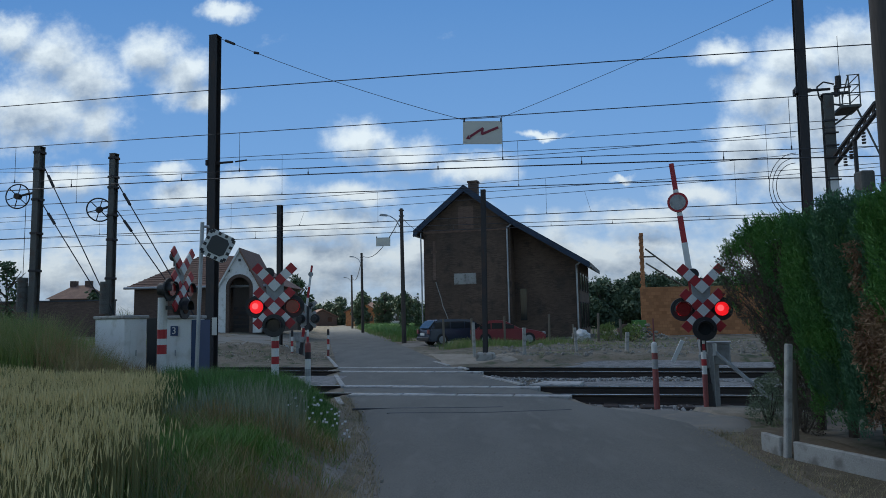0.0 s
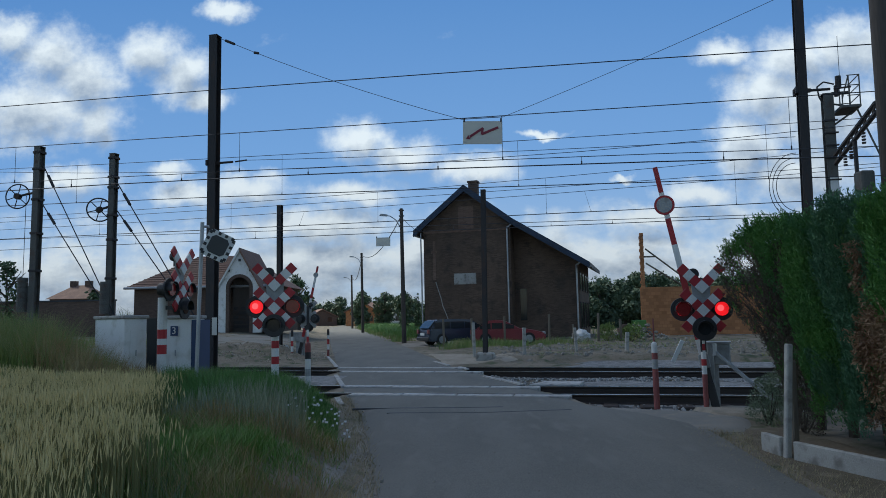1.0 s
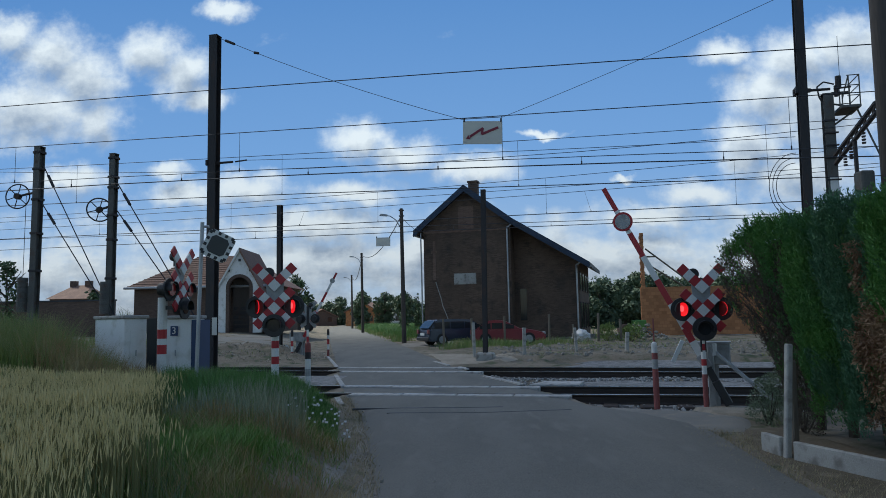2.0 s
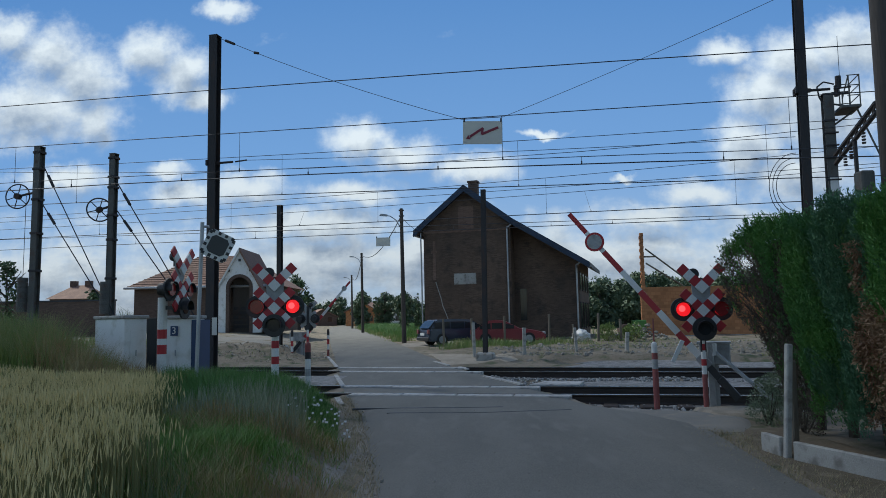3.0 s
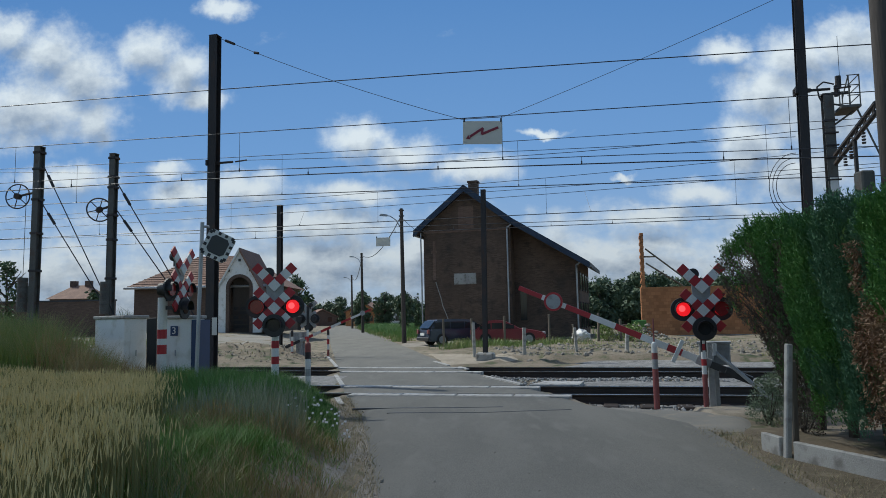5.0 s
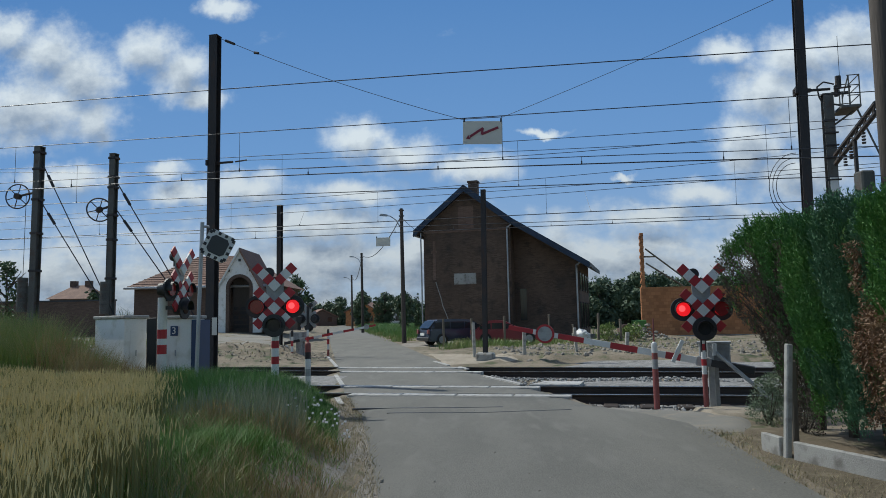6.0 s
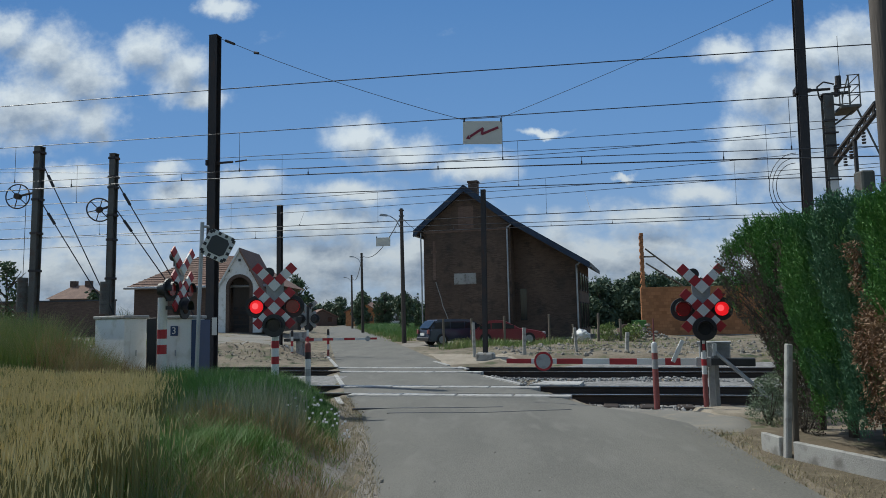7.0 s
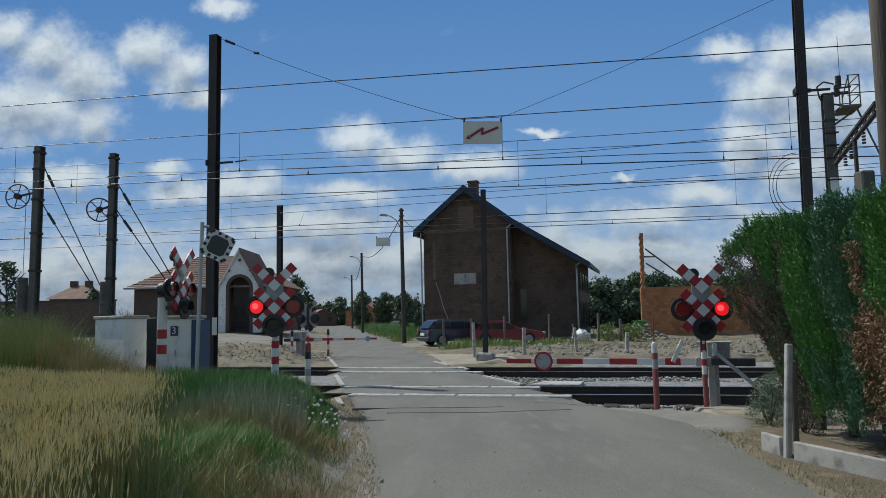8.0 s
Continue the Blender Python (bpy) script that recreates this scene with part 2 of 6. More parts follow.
# ---- the ground: one sheet to the horizon ----
NEAR_TRACK, NEAR_ANGLE = Vector((1.3, 13.95)), 13.0
FAR_TRACK, FAR_ANGLE = Vector((1.3, 19.5)), 16.0
ROAD_L = [(-0.1, -40), (-0.1, 0), (-0.45, 5), (-0.6, 6.2), (-1.3, 11), (-1.95, 13.9), (-3.3, 22), (-6.4, 40), (-21.5, 130), (-30.5, 185)]
ROAD_R = [(3.0, -40), (3.0, 0), (2.9, 5), (2.98, 6.2), (3.15, 8.0), (3.3, 9.5), (2.95, 10.6), (2.3, 11.6), (0.2, 21.1), (-2.2, 38), (-16.5, 130), (-25.5, 185)]


def along(rows, y):
    for (x0, y0), (x1, y1) in zip(rows, rows[1:]):
        if y <= y1:
            return x0 + (x1 - x0) * (y - y0) / (y1 - y0)
    return rows[-1][0]


def track_gap(x, y, origin, angle):
    a = radians(angle)
    return abs((x - origin.x) * math.sin(a) + (y - origin.y) * math.cos(a))


def ground_z(x, y):
    l, r = along(ROAD_L, y), along(ROAD_R, y)
    off = max(l - x, x - r, 0.0)
    z = -0.02
    out = smooth01(0.1, 0.6, off)
    dn, df = track_gap(x, y, NEAR_TRACK, NEAR_ANGLE), track_gap(x, y, FAR_TRACK, FAR_ANGLE)
    side = l - x
    if side > 0:
        bank = 0.44 * smooth01(0.1, 1.1, side) * smooth01(13.5, 12.7, y + 0.23 * x + 0.9) * smooth01(2, 6, y)
        bank *= 1 - 0.8 * smooth01(1.6, 3.0, side) * smooth01(10.6, 9.0, y)
        bank += 0.7 * smooth01(4.5, 8.5, side) * smooth01(9.5, 13, y) * smooth01(24, 18, y)
        yard = 0.42 * smooth01(26, 33, y) * smooth01(0.6, 3.5, side) + 0.42 * smooth01(34, 52, y) * smooth01(2, 8, side)
        z += bank + yard
        spoil = smooth01(25.0, 26.5, y) * smooth01(33.0, 30.0, y) * smooth01(0.7, 2.2, side) * smooth01(14, 9, side)
        z += spoil * (0.2 + 0.22 * noise.noise(Vector((x * 1.1, y * 1.1, 1))) + 0.14 * noise.noise(Vector((x * 2.7, y * 2.7, 4))))
    if off > 0:
        z += out * 0.05 * noise.noise(Vector((x * 0.7, y * 0.7, 0))) * (1 + smooth01(0, 3, off))
        if min(dn, df) < 2.6:
            z = z * (1 - smooth01(2.6, 1.6, min(dn, df))) - 0.2 * out * smooth01(2.6, 1.6, min(dn, df))
        if x > r + 0.8 and y > 21 and df > 2.6:
            heap = smooth01(2.7, 3.3, df) * smooth01(6.0, 4.4, df) * smooth01(0.8, 2.6, x - r)
            z += heap * (0.17 + 0.26 * noise.noise(Vector((x * 0.9, y * 1.3, 6))) + 0.13 * noise.noise(Vector((x * 2.6, y * 2.6, 2))))
        if x > r and y > 22:
            z += 0.12 * smooth01(24, 27, y) * smooth01(0.5, 4, off)
    return z


def spread(lo, hi, step, far, grow=1.35):
    v = list(np.arange(lo, hi + step / 2, step))
    s, a = step, v[0]
    while a > -far:
        s *= grow
        a -= s
        v.insert(0, a)
    s, b = step, v[-1]
    while b < far:
        s *= grow
        b += s
        v.append(b)
    return v


def build_ground():
    xs, ys = spread(-16, 16, 0.25, 2600), spread(0, 46, 0.25, 2600)
    verts = [(x, y, ground_z(x, y) if -60 < x < 60 and -30 < y < 140 else -0.02) for y in ys for x in xs]
    n = len(xs)
    faces = [(j * n + i, j * n + i + 1, j * n + n + i + 1, j * n + n + i) for j in range(len(ys) - 1) for i in range(n - 1)]
    g = raw("ground", verts, faces, "soil")
    for p in g.data.polygons:
        p.use_smooth = True
    tagged(g, "dry brown soil with thin grass and grit", "ground", kind="structure")


def build_road():
    ys = [-40, -20, 0, 3, 5, 6.2, 8, 9.5, 10.1, 10.6, 11, 11.6, 13.9, 17, 21.1, 22, 30, 38, 40, 60, 90, 130, 185]
    verts, faces = [], []
    for k, y in enumerate(ys):
        l, r = along(ROAD_L, y), along(ROAD_R, y)
        for i in range(9):
            x = l + (r - l) * i / 8
            wob = 0.06 * noise.noise(Vector((y * 0.8, i, 3))) if i in (0, 8) else 0
            verts.append((x + wob, y, 0.004 if i in (0, 8) else 0.03))
        if k:
            faces += [(k * 9 - 9 + i, k * 9 - 8 + i, k * 9 + 1 + i, k * 9 + i) for i in range(8)]
    tagged(raw("road", verts, faces, "asphalt"), "worn grey asphalt road across the railway", "road", kind="structure")


build_ground()
build_road()


# ---- far sky: a plain sheet of blue with drifting cumulus ----
# cumulus heads as (across, up, half width, half height), in units of the sheet's distance
LEFT_CLOUDS = [(-0.627, 0.426, 0.038, 0.029), (-0.567, 0.392, 0.058, 0.042), (-0.517, 0.353, 0.053, 0.042), (-0.59, 0.308, 0.1, 0.05), (-0.503, 0.29, 0.042, 0.03), (-0.424, 0.396, 0.046, 0.032), (-0.373, 0.359, 0.042, 0.037), (-0.34, 0.322, 0.03, 0.018), (-0.313, 0.456, 0.037, 0.014)]
MID_CLOUDS = [(-0.119, 0.257, 0.046, 0.029), (-0.054, 0.233, 0.053, 0.026), (0.048, 0.214, 0.064, 0.022), (0.147, 0.262, 0.03, 0.006), (-0.393, 0.219, 0.032, 0.014), (-0.281, 0.19, 0.064, 0.025), (-0.366, 0.183, 0.056, 0.019), (-0.127, 0.179, 0.064, 0.019), (-0.18, 0.135, 0.128, 0.025), (0.262, 0.194, 0.016, 0.005), (-0.537, 0.207, 0.072, 0.022)]
RIGHT_CLOUDS = [(0.601, 0.382, 0.076, 0.046), (0.521, 0.367, 0.068, 0.04), (0.419, 0.377, 0.045, 0.02), (0.469, 0.313, 0.058, 0.048), (0.553, 0.286, 0.096, 0.076), (0.443, 0.234, 0.053, 0.048), (0.518, 0.195, 0.096, 0.044), (0.37, 0.169, 0.056, 0.02), (0.296, 0.138, 0.072, 0.019)]
CLOUDS = [(x, z, a * 1.08, b * 1.08) for x, z, a, b in LEFT_CLOUDS] + MID_CLOUDS + RIGHT_CLOUDS


def build_sky_sheet():
    m = bpy.data.materials.new("cloudy_sky")
    m.use_nodes = True
    nt = m.node_tree
    nt.nodes.remove(nt.nodes["Principled BSDF"])

    def node(kind, op=None, **values):
        n = nt.nodes.new(kind)
        if op:
            n.operation = op
        for k, v in values.items():
            n.inputs[int(k[1:])].default_value = v
        return n

    def link(a, b, i=0, o=0):
        nt.links.new(a.outputs[o], b.inputs[i])
        return b

    tc = nt.nodes.new("ShaderNodeTexCoord")
    flat = node("ShaderNodeVectorMath", "MULTIPLY", i1=(1 / 2500, 0, 1 / 2500))
    nt.links.new(tc.outputs["Object"], flat.inputs[0])

    def puff(scale, detail, rough=0.55, stretch=(1, 1, 1), shift=(0, 0, 0)):
        mp = node("ShaderNodeMapping", i1=shift, i3=stretch)
        link(flat, mp)
        n = node("ShaderNodeTexNoise")
        n.inputs["Scale"].default_value, n.inputs["Detail"].default_value, n.inputs["Roughness"].default_value = scale, detail, rough
        link(mp, n)
        return n

    def density(lift):
        """Cloud density at each point, or that of the air a little above it."""
        at = node("ShaderNodeVectorMath", "ADD", i1=(0.3 * -lift, 0, lift))
        link(flat, at)

        def puff_at(scale, detail, rough, stretch=(1, 1, 1), shift=(0, 0, 0)):
            mp = node("ShaderNodeMapping", i1=shift, i3=stretch)
            link(at, mp)
            n = node("ShaderNodeTexNoise")
            n.inputs["Scale"].default_value, n.inputs["Detail"].default_value, n.inputs["Roughness"].default_value = scale, detail, rough
            link(mp, n)
            return n

        warp = puff_at(20, 6, 0.6)
        w1 = node("ShaderNodeVectorMath", "SUBTRACT", i1=(0.5, 0.5, 0.5))
        nt.links.new(warp.outputs["Color"], w1.inputs[0])
        w2 = node("ShaderNodeVectorMath", "MULTIPLY_ADD", i1=(0.055, 0, 0.045))
        link(w1, w2)
        link(at, w2, 2)
        last = None
        for cx, cz, rx, rz in CLOUDS:
            v = node("ShaderNodeVectorMath", "MULTIPLY_ADD", i1=(1 / rx, 0, 1 / rz), i2=(-cx / rx, 0, -cz / rz))
            link(w2, v)
            ln = node("ShaderNodeVectorMath", "LENGTH")
            link(v, ln)
            inv = node("ShaderNodeMath", "SUBTRACT", i0=1.12)
            nt.links.new(ln.outputs["Value"], inv.inputs[1])
            if last:
                mx = node("ShaderNodeMath", "SMOOTH_MAX", i2=0.15)
                link(last, mx, 0)
                link(inv, mx, 1)
                last = mx
            else:
                last = inv
        sp = node("ShaderNodeSeparateXYZ")
        link(at, sp)
        # broken cloud streets, denser towards the horizon
        low = node("ShaderNodeMapRange", i1=0.21, i2=0.07, i3=-0.75, i4=0.72)
        nt.links.new(sp.outputs[2], low.inputs[0])
        streets = puff_at(8, 8, 0.55, (1, 1, 2.4), (0.3, 0, 0.1))
        st = node("ShaderNodeMath", "MULTIPLY_ADD", i1=2.6, i2=-1.3)
        link(streets, st)
        st2 = node("ShaderNodeMath", "ADD")
        link(st, st2)
        link(low, st2, 1)
        top = node("ShaderNodeMath", "MAXIMUM")
        link(last, top)
        link(st2, top, 1)
        fluff = puff_at(34, 9, 0.6, (1, 1, 1.2))
        fl = node("ShaderNodeMath", "MULTIPLY_ADD", i1=1.2, i2=-0.6)
        link(fluff, fl)
        dens = node("ShaderNodeMath", "ADD")
        link(top, dens)
        link(fl, dens, 1)
        return dens

    dens, above = density(0.0), density(0.028)
    sp = node("ShaderNodeSeparateXYZ")
    link(flat, sp)
    cover = node("ShaderNodeMapRange", i1=-0.3, i2=0.85)
    cover.interpolation_type = "SMOOTHSTEP"
    link(dens, cover)
    # blue of the sky
    blue = node("ShaderNodeValToRGB")
    el = blue.color_ramp.elements
    el[0].position, el[0].color = 0.0, (0.42, 0.54, 0.7, 1)
    el[1].position, el[1].color = 1.0, (0.105, 0.252, 0.565, 1)
    e2 = el.new(0.45)
    e2.color = (0.185, 0.355, 0.67, 1)
    hz = node("ShaderNodeMapRange", i1=0.0, i2=0.5)
    nt.links.new(sp.outputs[2], hz.inputs[0])
    link(hz, blue)
    # sunlit tops and grey undersides
    under = node("ShaderNodeMapRange", i1=1.15, i2=-0.1)
    link(above, under)
    soft = puff(12, 6, 0.6, (1, 1, 1.6), (0, 0, 0.7))
    sh = node("ShaderNodeMath", "MULTIPLY_ADD", i1=1.1, i2=-0.55)
    link(soft, sh)
    shade = node("ShaderNodeMath", "ADD")
    link(under, shade)
    link(sh, shade, 1)
    grey = node("ShaderNodeValToRGB")
    ge = grey.color_ramp.elements
    ge[0].position, ge[0].color = 0.1, (0.33, 0.4, 0.52, 1)
    ge[1].position, ge[1].color = 0.85, (0.77, 0.82, 0.88, 1)
    link(shade, grey)
    low = node("ShaderNodeMapRange", i1=0.02, i2=0.26, i3=0.74, i4=1.02)
    nt.links.new(sp.outputs[2], low.inputs[0])
    dull = node("ShaderNodeVectorMath", "SCALE")
    link(grey, dull)
    nt.links.new(low.outputs[0], dull.inputs["Scale"])
    mix = nt.nodes.new("ShaderNodeMix")
    mix.data_type = "RGBA"
    nt.links.new(cover.outputs[0], mix.inputs[0])
    nt.links.new(blue.outputs[0], mix.inputs[6])
    nt.links.new(dull.outputs[0], mix.inputs[7])
    em = nt.nodes.new("ShaderNodeEmission")
    nt.links.new(mix.outputs[2], em.inputs[0])
    nt.links.new(em.outputs[0], nt.nodes["Material Output"].inputs[0])
    bm = B()
    prism(bm, [(-2100, -60), (2100, -60), (2100, 1500), (-2100, 1500)], 2500, 2502)
    ob = part("backdrop", bm, m)
    return tagged(ob, "blue summer sky with white drifting cumulus clouds", "sky", kind="structure")


sky_sheet = build_sky_sheet()


# ---- railway ----
def on_track(origin, angle, s, side, z=0.0):
    """A point s metres along a track and side metres beyond its middle."""
    a = radians(angle)
    return Vector((origin.x + s * math.cos(a) + side * math.sin(a), origin.y - s * math.sin(a) + side * math.cos(a), z))


def road_span(origin, angle, side):
    """Where the road's edges cross a line beside the track."""
    inside = [s / 20 for s in range(-200, 200) if along(ROAD_L, on_track(origin, angle, s / 20, side).y) < on_track(origin, angle, s / 20, side).x < along(ROAD_R, on_track(origin, angle, s / 20, side).y)]
    return min(inside), max(inside)


def rail_profile(bm, origin, angle, s0, s1, side, z):
    m = pose(*on_track(origin, angle, 0, side, z), 0, 0, -angle)
    prof = [(-0.07, -0.17), (0.07, -0.17), (0.07, -0.155), (0.012, -0.13), (0.012, -0.045), (0.036, -0.03), (0.036, -0.004), (-0.036, -0.004), (-0.036, -0.03), (-0.012, -0.045), (-0.012, -0.13), (-0.07, -0.155)]
    prism(bm, prof, s0, s1, "X")
    bmesh.ops.transform(bm, matrix=m, verts=bm.verts[:])
    return bm


def build_track(origin, angle, z):
    t = thing("railway_track", Matrix(), "rusty steel railway track on grey stone ballast", "track", kind="structure")
    for side in (-0.75, 0.75):
        r = part("rail", rail_profile(B(), origin, angle, -90, 90, side, z), "rail_side", t)
        hb = B()
        box(hb, (-90, -0.034, -0.006), (90, 0.034, 0.0))
        bmesh.ops.transform(hb, matrix=pose(*on_track(origin, angle, 0, side, z), 0, 0, -angle), verts=hb.verts[:])
        part("running_surface", hb, "rail_head", r, "polished bright rail head")
    me = None
    for k in range(-42, 43):
        s = k * 0.62
        if me is None:
            bm = B()
            box(bm, (-0.13, -1.25, -0.2), (0.13, 1.25, 0.0), bevel=0.02)
            ob = part("sleeper", bm, "rail_side", t)
            me = ob.data
        else:
            ob = new("sleeper", me)
            ob.parent = t
        ob.matrix_basis = pose(*on_track(origin, angle, s, 0, z - 0.15), 0, 0, -angle)
    bb = B()
    prism(bb, [(-2.4, -0.34), (2.4, -0.34), (1.6, -0.215), (-1.6, -0.215)], -90, 90, "X")
    bmesh.ops.transform(bb, matrix=pose(*on_track(origin, angle, 0, 0, z), 0, 0, -angle), verts=bb.verts[:])
    part("ballast_bed", bb, "ballast", t)
    return t


RAIL_Z = 0.035
tracks = [build_track(NEAR_TRACK, NEAR_ANGLE, RAIL_Z), build_track(FAR_TRACK, FAR_ANGLE, RAIL_Z)]


# ---- brick station house, turned with the railway ----
def build_house():
    h = thing("house", pose(-1.25, 45.6, 0, 0, 0, -16), "old dark brick railway house with asymmetric slate roof", "house")
    W, WE, L, EV, RG, EE = 5.7, 9.75, 9.0, 7.25, 9.55, 4.75
    bm = B()
    prism(bm, [(0, 0), (W, 0), (W, EV), (W / 2, RG), (0, EV)], 0.0, L)
    wall = part("wall", bm, "brick", h)
    bm = B()
    prism(bm, [(W + 0.003, 0), (WE, 0), (WE, EE + 0.12), (W + 0.003, EV + 0.14)], 1.1, L - 0.3)
    ext = part("extension_wall", bm, "brick", h)
    # roof slabs with deep fascias
    t = 0.26
    for name, a, b in (("roof", (-0.55, EV - 0.42), (W / 2, RG + 0.05)), ("roof", (W / 2, RG + 0.05), (W + 0.1, EV + 0.12))):
        bm = B()
        prism(bm, [a, b, (b[0], b[1] + t), (a[0], a[1] + t)], -0.45, L + 0.4)
        r = part(name, bm, "slate", h, "dark slate roof slope")
        bm = B()
        prism(bm, [(a[0], a[1] - 0.16), (b[0], b[1] - 0.16), (b[0], b[1] + t + 0.02), (a[0], a[1] + t + 0.02)], -0.5, -0.452)
        part("fascia", bm, "blue_trim", r, "dark blue painted verge board")
    a, b = (W + 0.1, EV + 0.12), (WE + 0.8, EE - 0.36)
    bm = B()
    prism(bm, [a, b, (b[0], b[1] + t), (a[0], a[1] + t)], -0.1, L)
    r = part("roof", bm, "slate", h)
    bm = B()
    prism(bm, [(a[0], a[1] - 0.16), (b[0], b[1] - 0.12), (b[0], b[1] + t), (a[0], a[1] + t)], -0.45, -0.102)
    part("fascia", bm, "blue_trim", r, "dark blue painted verge board")
    bm = B()
    box(bm, (2.75, 1.2, 9.3), (3.35, 1.8, 10.35), bevel=0.02)
    box(bm, (2.7, 1.15, 10.3), (3.4, 1.85, 10.42))
    part("chimney", bm, "wall_brick", h, "sooty brick chimney with a cap")
    # gutters and downpipes
    for x, z0, zt in ((W - 0.18, 0.1, EV - 0.2), (WE - 0.12, 0.1, EE - 0.15)):
        bm = B()
        yy = -0.09 if x < W else 1.0
        tube(bm, (x, yy, z0), (x, yy, zt), 0.055)
        tube(bm, (x, yy, zt - 0.02), (x + 0.55, yy - 0.2, zt + 0.28), 0.055)
        part("downpipe", bm, "zinc", h, "grey zinc downpipe with elbow")
    bm = B()
    tube(bm, (-0.1, -0.3, EV - 0.3), (-0.1, -0.1, 0.1), 0.05)
    part("downpipe", bm, "zinc", h)
    bm = B()
    tube(bm, (-0.52, -0.45, EV - 0.45), (-0.52, L, EV - 0.45), 0.08)
    part("gutter", bm, "zinc", h)
    # brick band, bricked-up plate, old cracks
    bm = B()
    box(bm, (0.0, -0.03, EV - 0.35), (W, 0.01, EV - 0.2))
    part("brick_band", bm, "repair", wall)
    bm = B()
    box(bm, (2.0, -0.035, 3.55), (3.45, 0.01, 4.25), bevel=0.01)
    part("plaster_patch", bm, "concrete", wall, "pale plastered patch where a sign hung")
    bm = B()
    box(bm, (2.35, -0.018, 7.1), (3.35, 0.01, 8.55))
    part("brick_repair", bm, "repair", wall)
    bm = B()
    crack = [(0.78, 3.75), (0.95, 3.2), (1.1, 2.75), (1.22, 2.2), (1.45, 1.65), (1.6, 1.2), (1.95, 0.6)]
    for (xa, za), (xb, zb) in zip(crack, crack[1:]):
        tube(bm, (xa, 0.0, za), (xb, 0.0, zb), 0.03, 0.03, 5)
    part("mended_crack", bm, "concrete", wall, "pale mortared crack running down the brickwork")
    bm = B()
    box(bm, (0.62, -0.02, 3.9), (0.8, 0.01, 6.4))
    box(bm, (0.5, -0.02, 5.6), (0.9, 0.01, 5.75))
    part("brick_repair", bm, "repair", wall, "paler mended brickwork")
    # tall windows of the extension and of the far side
    for k, (z0, z1) in enumerate(((0.6, 2.3), (3.0, 4.2))):
        for j in range(4):
            y = 1.2 + j * 1.9
            bm = B()
            box(bm, (WE - 0.02, y, z0), (WE + 0.06, y + 0.9, z1))
            w = part("window", bm, "pole_wood", ext)
            bm = B()
            box(bm, (WE + 0.062, y + 0.08, z0 + 0.08), (WE + 0.07, y + 0.82, z1 - 0.08))
            part("pane", bm, "glass", w)
    bm = B()
    box(bm, (W + 0.35, 1.07, 1.2), (W + 0.75, 1.11, 3.2))
    part("window", bm, "glass", ext)


build_house()


# ---- masts ----
def h_beam(bm, w, d, z0, z1, t=0.02):
    for y in (-d / 2, d / 2):
        box(bm, (-w / 2, y - t / 2, z0), (w / 2, y + t / 2, z1))
    box(bm, (-t / 2, -d / 2 + t / 2, z0), (t / 2, d / 2 - t / 2, z1))
    return bm


def mast(x, y, top, w=0.3, lean=0.0, material="mast", label="", z0=0.0, turn=-14, foot=True, fs=0.4):
    m = thing("catenary_mast", pose(x, y, z0, 0, lean, turn), label, "mast", "catenary masts")
    part("beam", h_beam(B(), w, w, 0, top - z0), material, m)
    bm = B()
    box(bm, (-w / 2 - 0.01, -w / 2 - 0.012, top - z0), (w / 2 + 0.01, w / 2 + 0.012, top - z0 + 0.02))
    part("cap", bm, material, m)
    if foot:
        bm = B()
        box(bm, (-fs, -fs, -0.4), (fs, fs, fs), bevel=0.05)
        part("foundation", bm, "concrete", m, "weathered concrete foundation block")
    return m


mid_left = mast(-5.9, 18.0, 8.95, 0.22, 0.0, label="tall dark steel H-beam mast between the tracks", foot=False)
mid_right = mast(7.66, 14.8, 10.6, 0.185, 1.0, label="tall dark steel H-beam mast beyond the hedge")
far_left = mast(-6.85, 29.5, 6.3, 0.19, label="dark steel mast beside the gravel yard", z0=0.15, fs=0.3)
far_mid = mast(1.33, 23.5, 5.7, 0.15, 0.6, label="slim dark steel mast on a concrete block before the house", fs=0.29)
tension_a = mast(-11.9, 20.5, 6.7, 0.2, 0.3, "grey_mast", "steel tension mast with pulley wheel and weights", z0=0.4)
tension_b = mast(-9.4, 19.9, 6.3, 0.17, 0.2, "grey_mast", "steel tension mast with pulley wheel and weights", z0=0.4)
lattice = mast(12.27, 22.0, 8.3, 0.3, 0.5, "grey_mast", "grey steel mast carrying a cage platform")

# ---- overhead wires: distance, height at either end, sag, thickness ----
WIRES = [(16.5, 7.91, 6.44, -0.2, 0.012), (14.2, 6.11, 5.04, 0.02, 0.009), (14.2, 5.05, 3.7, -0.31, 0.008), (14.2, 4.62, 3.33, -0.57, 0.012),
         (19.9, 7.1, 6.14, 0.2, 0.009), (19.9, 5.65, 4.35, -0.18, 0.013), (20.6, 7.78, 6.79, 1.18, 0.009), (26.0, 6.26, 6.96, 0.33, 0.01),
         (26.0, 5.31, 5.02, 0.04, 0.015), (27.0, 6.22, 6.42, 0.14, 0.01), (27.0, 5.87, 6.37, 0.23, 0.01), (27.5, 5.54, 4.71, 0.02, 0.012), (27.5, 4.98, 4.66, -0.06, 0.014)]
